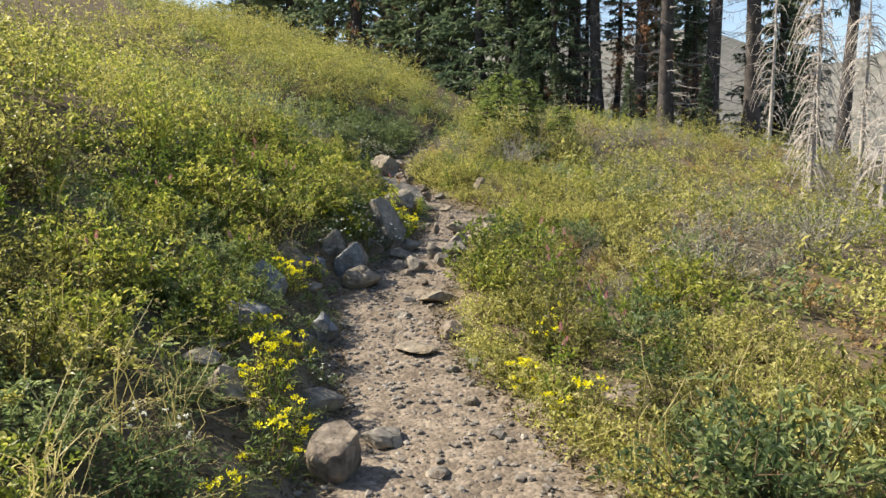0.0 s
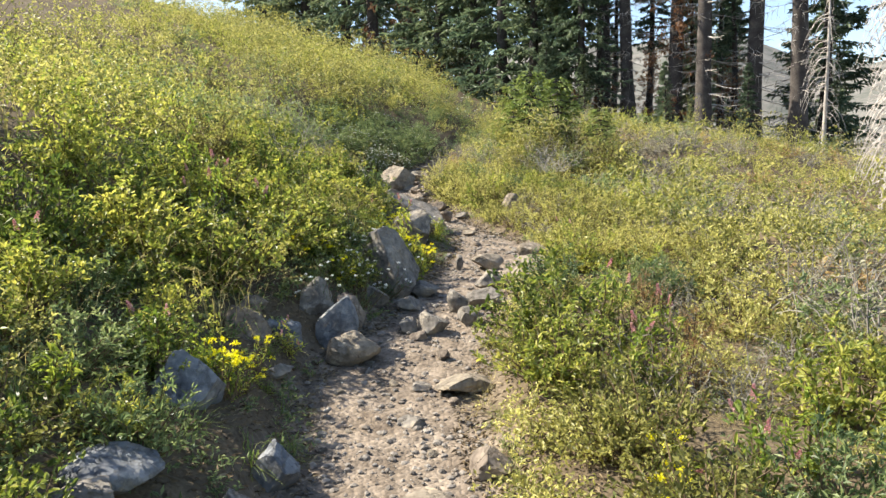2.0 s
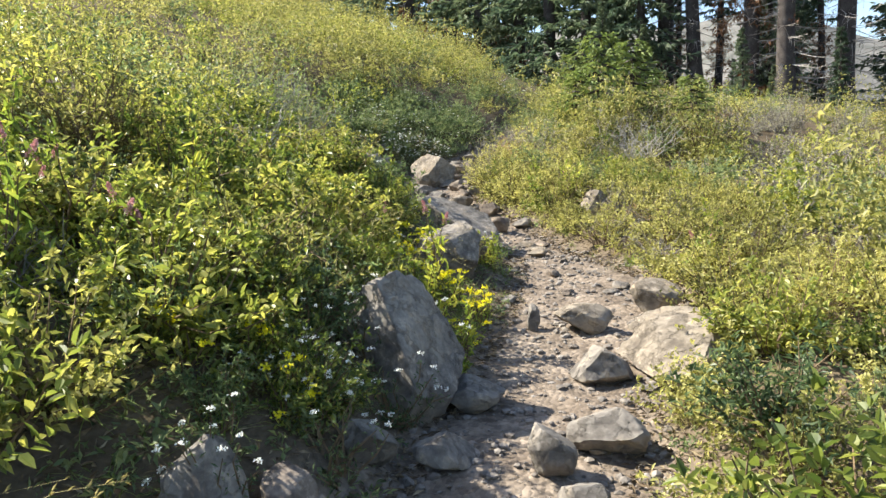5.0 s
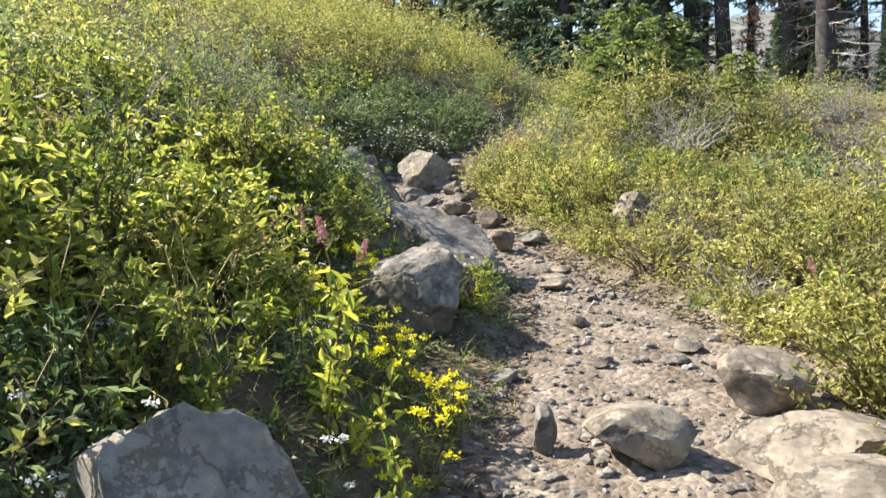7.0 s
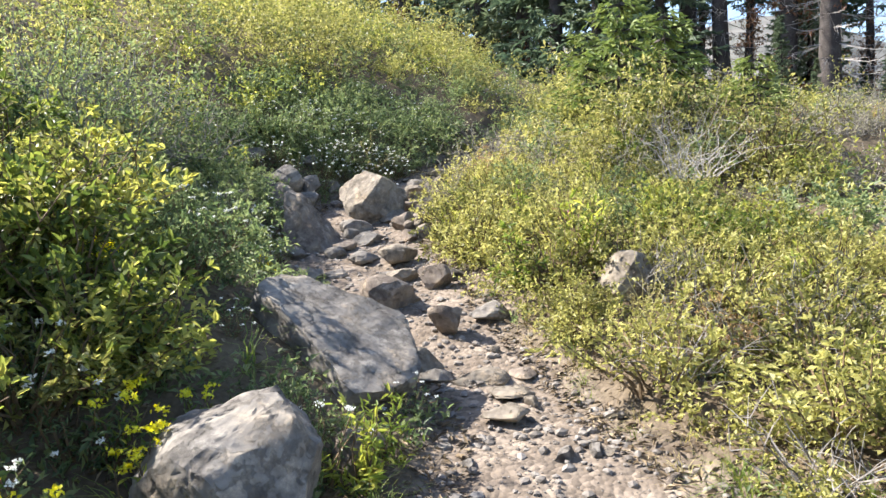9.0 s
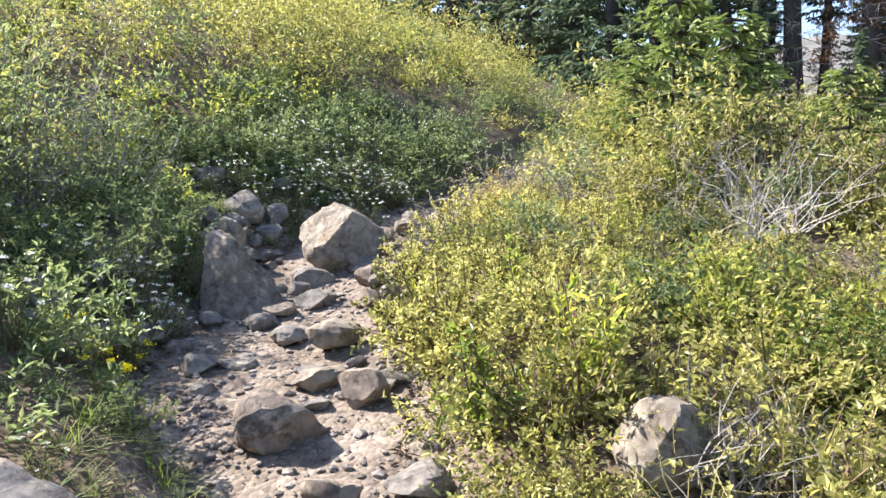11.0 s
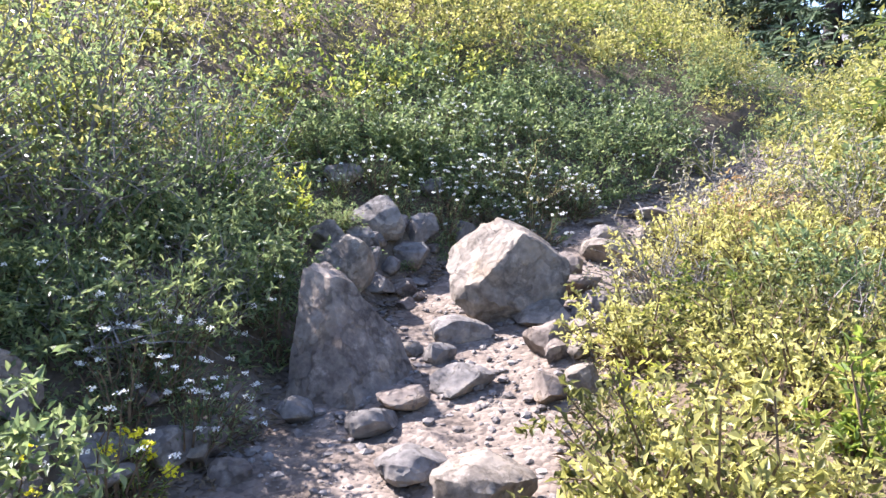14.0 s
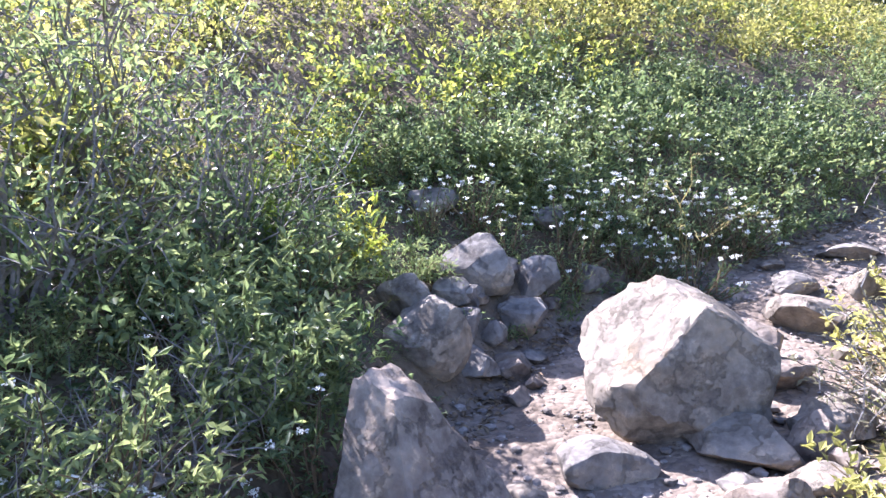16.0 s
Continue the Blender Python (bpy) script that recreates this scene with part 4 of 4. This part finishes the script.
for _y in np.arange(2.4, 20.5, 0.17):
    _x = float(trail_edges(_y)[1]) + rng.uniform(0.10, 0.34)
    if all((_x - a) ** 2 + (_y - b) ** 2 > r * r for a, b, r in STONES) and abs(_x - np.interp(_y, WALK_Y, WALK_X)) > 0.5:
        plant("low", _x, _y, rng.uniform(0.45, 0.75))
# the trail is lost to sight among the growth at the top of the rise
for _x, _y in zip(rng.uniform(-1.0, 1.4, 34), rng.uniform(21.6, 27.0, 34)):
    plant(("dark", "tall", "low", "dark")[rng.integers(4)], _x, _y, rng.uniform(0.7, 1.1))
scatter(18.9, 22.5, -3.6, 0.2, 0.30, lambda x, y, dl, dr: pick_of([("dark", 4, 0.8), ("cover", 3, 1.3), ("white", 1, 0.9)]) if dl > 0.1 else None, creeping=True)
plant = plant_here
build_joined()
_r = np.random.default_rng(31)
for _x, _y in ((-0.98, 3.91), (-0.97, 3.35), (-0.77, 3.37), (-0.80, 2.40), (-0.77, 2.89), (0.81, 5.01), (0.84, 3.66), (0.54, 4.39), (0.68, 3.68),):
    plant("yellow", _x, _y, rng.uniform(0.7, 0.95))
for _x, _y in ((-1.36, 6.01), (-1.16, 4.31), (-0.96, 4.56), (-1.00, 3.57), (-0.89, 3.64), (0.88, 5.38), (0.75, 4.73), (0.57, 4.35), (0.53, 4.39),):
    plant("yellow", _x, _y, rng.uniform(0.7, 0.95))
for _x, _y in ((-1.35, 6.15), (-1.33, 6.28), (-1.43, 6.16), (-0.44, 10.58),):
    plant("yellow", _x, _y, rng.uniform(0.7, 0.95))
for _x, _y in ((-0.99, 11.95), (-0.77, 11.31), (-0.43, 10.56), (-0.48, 10.28), (-0.53, 10.04), (-1.18, 11.98),):
    plant("yellow", _x, _y, rng.uniform(0.7, 0.95))
for _x, _y in ((-0.75, 10.88), (-1.08, 11.32), (-1.03, 11.83), (-0.74, 10.69), (-0.60, 10.62), (-1.19, 11.39), (-1.34, 11.38),):
    plant("yellow", _x, _y, rng.uniform(0.7, 0.95))
for _x, _y in ((-1.15, 11.10), (-0.90, 10.86),):
    plant("yellow", _x, _y, rng.uniform(0.7, 0.95))
for _x, _y in ((-1.00, 12.18), (-1.07, 11.49), (-1.61, 12.75), (-0.96, 11.26),):
    plant("yellow", _x, _y, rng.uniform(0.7, 0.95))
for _x, _y in ((-1.66, 14.75), (-1.94, 15.33), (-1.93, 14.89),):
    plant("yellow", _x, _y, rng.uniform(0.7, 0.95))
for _x, _y in ((-1.93, 15.30),):
    plant("yellow", _x, _y, rng.uniform(0.7, 0.95))
for _x, _y in ((-2.46, 9.03), (-2.40, 5.98), (-1.67, 5.93), (1.29, 5.29), (0.73, 4.00),):
    plant("pink", _x, _y, rng.uniform(0.85, 1.1))
for _x, _y in ((-2.49, 8.76), (1.10, 6.66), (1.17, 6.58), (1.10, 7.81),):
    plant("pink", _x, _y, rng.uniform(0.85, 1.1))
for _x, _y in ((-1.25, 11.38), (-0.73, 10.09), (1.33, 11.42), (-2.67, 11.63),):
    plant("pink", _x, _y, rng.uniform(0.85, 1.1))
for _x, _y in ((1.63, 18.71), (0.62, 14.62),):
    plant("pink", _x, _y, rng.uniform(0.85, 1.1))
for _x, _y in ((-1.26, 8.63), (-1.02, 8.56), (-0.85, 9.29), (-0.92, 8.35), (-1.20, 7.92), (-0.77, 8.92),):
    plant("white", _x, _y, rng.uniform(0.85, 1.1))
for _x, _y in ((-0.68, 9.63), (-0.90, 9.15), (-1.08, 9.34),):
    plant("white", _x, _y, rng.uniform(0.85, 1.1))
for _x, _y in ((-1.29, 11.94), (-1.46, 11.98), (-2.28, 19.12), (-1.92, 19.52), (-0.56, 12.21), (-1.50, 19.77),):
    plant("white", _x, _y, rng.uniform(0.85, 1.1))
for _x, _y in ((-2.99, 18.36), (-2.80, 18.61), (-2.70, 19.10), (-2.42, 19.26), (-2.15, 19.17), (-1.95, 19.41), (-1.73, 19.62), (-2.34, 18.81), (-2.02, 19.11), (-2.16, 15.75), (-2.13, 15.48), (-1.96, 15.57), (-1.98, 15.80), (-1.91, 15.19), (-2.01, 15.71),):
    plant("white", _x, _y, rng.uniform(0.85, 1.1))
for _x, _y in ((-2.82, 18.56), (-2.58, 18.53), (-2.59, 19.20), (-2.31, 19.17), (-2.09, 19.36), (-1.88, 19.51), (-1.69, 19.59), (-2.10, 19.07), (-1.88, 19.24), (-2.28, 18.73), (-2.19, 16.44), (-2.26, 15.72), (-2.19, 15.64), (-2.00, 19.04),):
    plant("white", _x, _y, rng.uniform(0.85, 1.1))
for _x, _y in zip(_r.uniform(-2.9, -1.5, 15), _r.uniform(18.9, 20.3, 15)):
    plant("white", _x, _y, _r.uniform(0.95, 1.12))
for _x, _y in ((-3.78, 18.08), (-2.93, 17.56), (-3.19, 17.16),):
    plant("herb", _x, _y, rng.uniform(0.85, 1.1))
for _x, _y in ((-3.80, 18.47), (0.15, 14.49), (0.55, 14.48),):
    plant("herb", _x, _y, rng.uniform(0.85, 1.1))
for _x, _y in ((0.84, 3.58), (1.06, 3.12), (1.42, 3.29), (1.97, 3.87),):
    plant("dry", _x, _y, rng.uniform(0.85, 1.1))
for _x, _y in ((-1.61, 2.87), (-1.26, 2.52), (-1.19, 1.85), (-1.16, 2.84), (-1.04, 1.58),):
    plant("dry", _x, _y, rng.uniform(0.85, 1.1))
for _x, _y in ((-1.76, 6.98), (-1.60, 7.06),):
    plant("dry", _x, _y, rng.uniform(0.85, 1.1))
for _x, _y in ((-0.56, 19.14), (-1.80, 19.39),):
    plant("dry", _x, _y, rng.uniform(0.85, 1.1))
for _x, _y in ((2.26, 7.02),):
    plant("brush", _x, _y, rng.uniform(0.85, 1.1))
for _x, _y in ((2.74, 7.36),):
    plant("brush", _x, _y, rng.uniform(0.85, 1.1))
for _x, _y in ((-2.68, 11.95), (-2.53, 12.51), (-4.41, 18.34),):
    plant("brush", _x, _y, rng.uniform(0.85, 1.1))
for _x, _y in ((0.98, 14.2), (1.15, 14.35), (0.87, 13.01), (1.05, 14.0)):
    plant("brush", _x, _y, rng.uniform(0.85, 1.1))
for _x, _y in ((-2.48, 16.22), (-2.46, 15.71),):
    plant("brush", _x, _y, rng.uniform(0.85, 1.1))
for _x, _y in ((-2.63, 16.48), (-2.48, 15.89),):
    plant("brush", _x, _y, rng.uniform(0.85, 1.1))
for _x, _y in ((-2.43, 11.95),):
    plant("fan", _x, _y, 0.8, lift=0.4)
for _x, _y, _s in ((-3.35, 15.3, 0.95), (-3.3, 16.2, 0.9), (-3.25, 17.1, 0.75), (-3.95, 15.9, 1.1), (-4.0, 16.9, 1.1), (-3.7, 14.5, 0.9)):
    plant("thicket", _x, _y, _s)
for _k, _x, _y, _s in (("white", -1.05, 8.62, 0.9), ("yellow", -1.28, 8.55, 0.9), ("herb", -1.48, 8.75, 0.8), ("yellow", -1.50, 8.42, 0.9), ("white", -1.22, 8.85, 0.9), ("dark", -1.70, 8.55, 0.8), ("herb", -1.75, 8.95, 0.9),
                       ("dark", -1.30, 8.25, 0.6), ("yellow", -1.12, 8.40, 0.8), ("bank", -1.95, 9.3, 0.9), ("pink", -1.85, 8.75, 1.0), ("pink", -2.25, 8.45, 1.1), ("pink", -2.35, 8.6, 1.1), ("herb", -0.42, 12.2, 0.7), ("herb", -0.36, 12.42, 0.6), ("herb", -0.55, 9.75, 0.8)):
    plant(_k, _x, _y, _s)
for _x, _y in zip(_r.uniform(-2.3, -1.05, 34), _r.uniform(8.5, 11.4, 34)):
    if all((_x - a) ** 2 + (_y - b) ** 2 > (r + 0.1) ** 2 for a, b, r in STONES):
        plant(("dark", "bank", "herb", "dark", "bank", "white", "yellow")[_r.integers(7)], _x, _y, _r.uniform(0.55, 0.85))
for _x, _y in zip(_r.uniform(-2.4, -1.25, 30), _r.uniform(3.2, 7.2, 30)):
    if all((_x - a) ** 2 + (_y - b) ** 2 > (r + 0.1) ** 2 for a, b, r in STONES):
        plant(("bank", "herb", "bank", "dark", "pink", "yellow", "dry")[_r.integers(7)], _x, _y, _r.uniform(0.5, 0.8))
for _x, _y in ((-1.35, 9.75), (-1.15, 10.2), (-1.45, 10.5), (-0.95, 10.55)):
    plant("dry", _x, _y, rng.uniform(0.8, 1.0))
plant("fan", 1.62, 16.55, 0.75, lift=0.50)
plant("fan", 1.95, 16.9, 0.75, lift=0.50)


# ---- trees ----
def make_fir(height, radius, branch_from, live_from, reach, whorls, needles, label, needle_mat=None, dead_mat=None, droop=0.35):
    """A conifer: trunk, dead lower limbs, live limbs with needle sprays."""
    ob = tagged(new("fir_tree"), label, "tree", "conifers at the wood's edge")
    s = np.linspace(0, 1, 12)
    line = np.stack([0.012 * height * np.sin(3 * s), 0.01 * height * np.cos(2.3 * s), s * height - 0.3], 1)
    verts, faces = [], []
    for k, p in enumerate(line):
        r = radius * ((1 - s[k]) ** 0.8 * 0.95 + 0.05) * (1.35 if k == 0 else 1)
        for a in range(10):
            w = 2 * math.pi * a / 10
            rr = r * (1 + 0.09 * math.sin(3 * w + k))
            verts.append(p + (rr * math.cos(w), rr * math.sin(w), 0))
    for k in range(11):
        faces += [(k * 10 + a, k * 10 + (a + 1) % 10, k * 10 + 10 + (a + 1) % 10, k * 10 + 10 + a) for a in range(10)]
    part("trunk", mesh_from("trunk", verts, faces, M_BARK, smooth=True), ob)
    dead, live, sub = [], [], []
    for h in np.linspace(branch_from, 0.985, whorls):
        for _ in range(rng.integers(3, 6)):
            w = rng.uniform(0, 6.283)
            out = np.array((math.cos(w), math.sin(w), 0))
            alive = h > live_from + rng.uniform(-0.05, 0.05)
            l = reach * (1 - h) ** 0.75 * rng.uniform(0.65, 1.15) * (1.0 if alive else rng.uniform(0.3, 0.8)) + 0.25
            q = np.linspace(0, 1, 5)[:, None]
            p = np.array((0.012 * height * math.sin(3 * h), 0.01 * height * math.cos(2.3 * h), h * height - 0.3))
            d = droop * rng.uniform(0.6, 1.4)
            b = p + out * l * q + np.array((0, 0, 1)) * (-d * l * q ** 1.3 + 0.22 * l * q ** 3) + rng.normal(0, 0.02 * l, (5, 3)) * q
            (live if alive else dead).append(b)
            if not alive:
                for _ in range(5):
                    k = rng.integers(1, 5)
                    e = b[k] + rng.normal(0, 0.25, 3) + (0, 0, -0.35 * rng.uniform(0, 1))
                    sub.append(np.stack([b[k], (b[k] + e) / 2 + rng.normal(0, 0.05, 3), e]))
    if dead:
        v, f = tubes(dead + sub, [0.022] * len(dead) + [0.010] * len(sub))
        tagged(part("dead_limbwork", mesh_from("dead_limbwork", v, f, M_LIMB), ob, "bare grey dead limbs"), kind="stuff")
        if dead_mat:
            p, w = along(dead[::2] + sub[::3], 14, 0.2, 0.3)
            v, f = leaves(p, w + (0, 0, -0.8), rng.uniform(0.12, 0.3, len(p)), 0.07)
            tagged(part("dead_needle_mass", mesh_from("dead_needle_mass", v, f, dead_mat), ob, "rust-brown dead needles"), kind="stuff")
    if live:
        v, f = tubes(live, 0.03)
        tagged(part("limbwork", mesh_from("limbwork", v, f, M_BARK), ob), kind="stuff")
        p, w = along(live, needles, 0.12, 0.16, up=0.9)
        v, f = leaves(p, w * (1, 1, 0.45) + (0, 0, -0.35), rng.uniform(0.25, 0.6, len(p)) * min(1, height / 12 + 0.12), rng.uniform(0.10, 0.20, len(p)) * min(1, height / 12 + 0.12))
        tagged(part("needle_mass", mesh_from("needle_mass", v, f, needle_mat or M_NEEDLE), ob), kind="stuff")
    return ob


FIRS = {
    "dense": [make_fir(19, 0.34, 0.02, 0.03, 3.2, 52, 48, "dark green fir with limbs down to the ground") for _ in range(2)],
    "bare": [make_fir(24, 0.40, 0.03, 0.42, 3.0, 44, 40, "tall dark-barked fir with bare dead lower limbs") for _ in range(2)],
    "rust": [make_fir(21, 0.38, 0.02, 0.40, 2.8, 46, 36, "tall fir with rust-brown dead lower limbs", dead_mat=M_RUST)],
    "mixed": [make_fir(19, 0.32, 0.02, 0.10, 3.0, 50, 44, "dark green fir with rust-brown dead boughs low down", dead_mat=M_RUST, droop=0.6)],
    "young": [make_fir(2.4, 0.035, 0.05, 0.05, 0.85, 15, 26, "young light-green fir sapling among the shrubs", needle_mat=M_YOUNG)],
}
# sapling sprays are finer than those of grown trees
GROWN = {k: 0 for k in FIRS}


def tree(key, x, y, size=1.0):
    k = GROWN[key]
    GROWN[key] += 1
    protos = FIRS[key]
    m = pose(x, y, float(ground_z(x, y)) - 0.1, rng.uniform(-1.5, 1.5), rng.uniform(-1.5, 1.5), rng.uniform(0, 360))
    if k < len(protos):
        protos[k].matrix_world = m @ Matrix.Scale(size, 4)
    else:
        ob = copy_thing(protos[k % len(protos)], m)
        ob.scale = (size,) * 3


def bearing(key, degrees, far, size=1.0):
    """A tree at a bearing and distance from the trail's start."""
    tree(key, far * math.sin(radians(degrees)), far * math.cos(radians(degrees)), size)


for key, a, d, k in (("bare", 10.0, 42, 1.0), ("bare", 12.4, 41, 0.9), ("rust", 15.1, 40, 1.0), ("bare", 17.5, 39, 1.0), ("bare", 20.7, 40, 1.05), ("bare", 22.9, 39, 1.05), ("bare", 29.4, 38, 0.8),
                     ("dense", 24.8, 47, 0.9), ("rust", 18.8, 52, 0.7)):
    bearing(key, a, d, k)
# the wood's edge runs back to the left, so that the low sun reaches each tree
for key, a, d, k in (("dense", -11.5, 70, 1.4), ("dense", -9.0, 66, 1.4), ("mixed", -6.6, 58, 1.4), ("rust", -3.9, 55, 1.4), ("dense", -1.6, 52, 1.2), ("mixed", 0.8, 50, 1.2), ("dense", 3.2, 46, 1.1), ("dense", 5.4, 43, 0.85), ("dense", 7.4, 45, 1.0), ("mixed", 8.9, 41, 0.75), ("mixed", 16.4, 41, 0.5), ("dense", -15.0, 74, 1.3)):
    bearing(key, a, d, k)
for _ in range(7):
    bearing("dense", rng.uniform(-14, 9), rng.uniform(78, 95), rng.uniform(0.9, 1.3))
for _ in range(3):
    bearing("dense", rng.uniform(15, 27), rng.uniform(58, 75), rng.uniform(0.5, 0.8))
for _ in range(8):
    bearing("dense", rng.uniform(1, 24), rng.uniform(36, 41), rng.uniform(0.10, 0.24))
for a, d, k in ((11.2, 44, 0.5), (13.6, 43, 0.55), (19.2, 41, 0.5)):
    bearing("rust", a, d, k)


def make_snag(height, twig_count):
    """A thin dead standing trunk hung with drooping grey twigs."""
    ob = tagged(new("dead_tree"), "thin pale dead tree hung with drooping grey twigs", "tree", "dead trees")
    s = np.linspace(0, 1, 9)[:, None]
    line = np.concatenate([0.06 * np.sin(4 * s), 0.05 * np.cos(3 * s), s * height - 0.2], 1)
    v, f = tubes([line], 0.09, 8)
    part("trunk", mesh_from("trunk", v, f, M_LIMB, smooth=True), ob)
    limbs, fine = [], []
    for _ in range(twig_count):
        p = line[0] + (line[-1] - line[0]) * rng.uniform(0.05, 0.95)
        w = rng.uniform(0, 6.283)
        l = rng.uniform(0.3, 0.9)
        q = np.linspace(0, 1, 6)[:, None]
        b = p + np.array((math.cos(w), math.sin(w), 0)) * l * q ** 0.7 + np.array((0, 0, -1)) * 1.3 * l * q ** 2
        limbs.append(b)
        fine += twigs([b], 4, 0.35)
    v, f = tubes(limbs + fine, [0.018] * len(limbs) + [0.009] * len(fine))
    tagged(part("twig_tangle", mesh_from("twig_tangle", v, f, M_LIMB), ob), kind="stuff")
    return ob


for a, d, h, n in ((27.6, 22.0, 7.5, 240), (30.5, 26.0, 6.0, 130), (24.6, 33.0, 8.0, 60), (32.0, 21.0, 4.0, 60)):
    _x, _y = d * math.sin(radians(a)), d * math.cos(radians(a))
    make_snag(h, n).matrix_world = pose(_x, _y, float(ground_z(_x, _y)), 0, 0, a)
for _x, _y, _s in ((1.7, 20.6, 1.1), (2.5, 21.4, 1.0), (3.3, 19.8, 0.7), (1.4, 22.5, 0.8)):
    tree("young", _x, _y, _s)
for _x, _y, _s in ((2.0, 19.6, 1.25), (2.7, 20.6, 1.5), (3.2, 18.6, 1.2)):
    plant("tall", _x, _y, _s)
# what is left of the first plants of each kind stands higher up the slope
for _k in KINDS:
    while USED[_k] < len(KINDS[_k]):
        plant(_k, rng.uniform(-8.5, -5.0), rng.uniform(9.0, 22.0), 1.2)
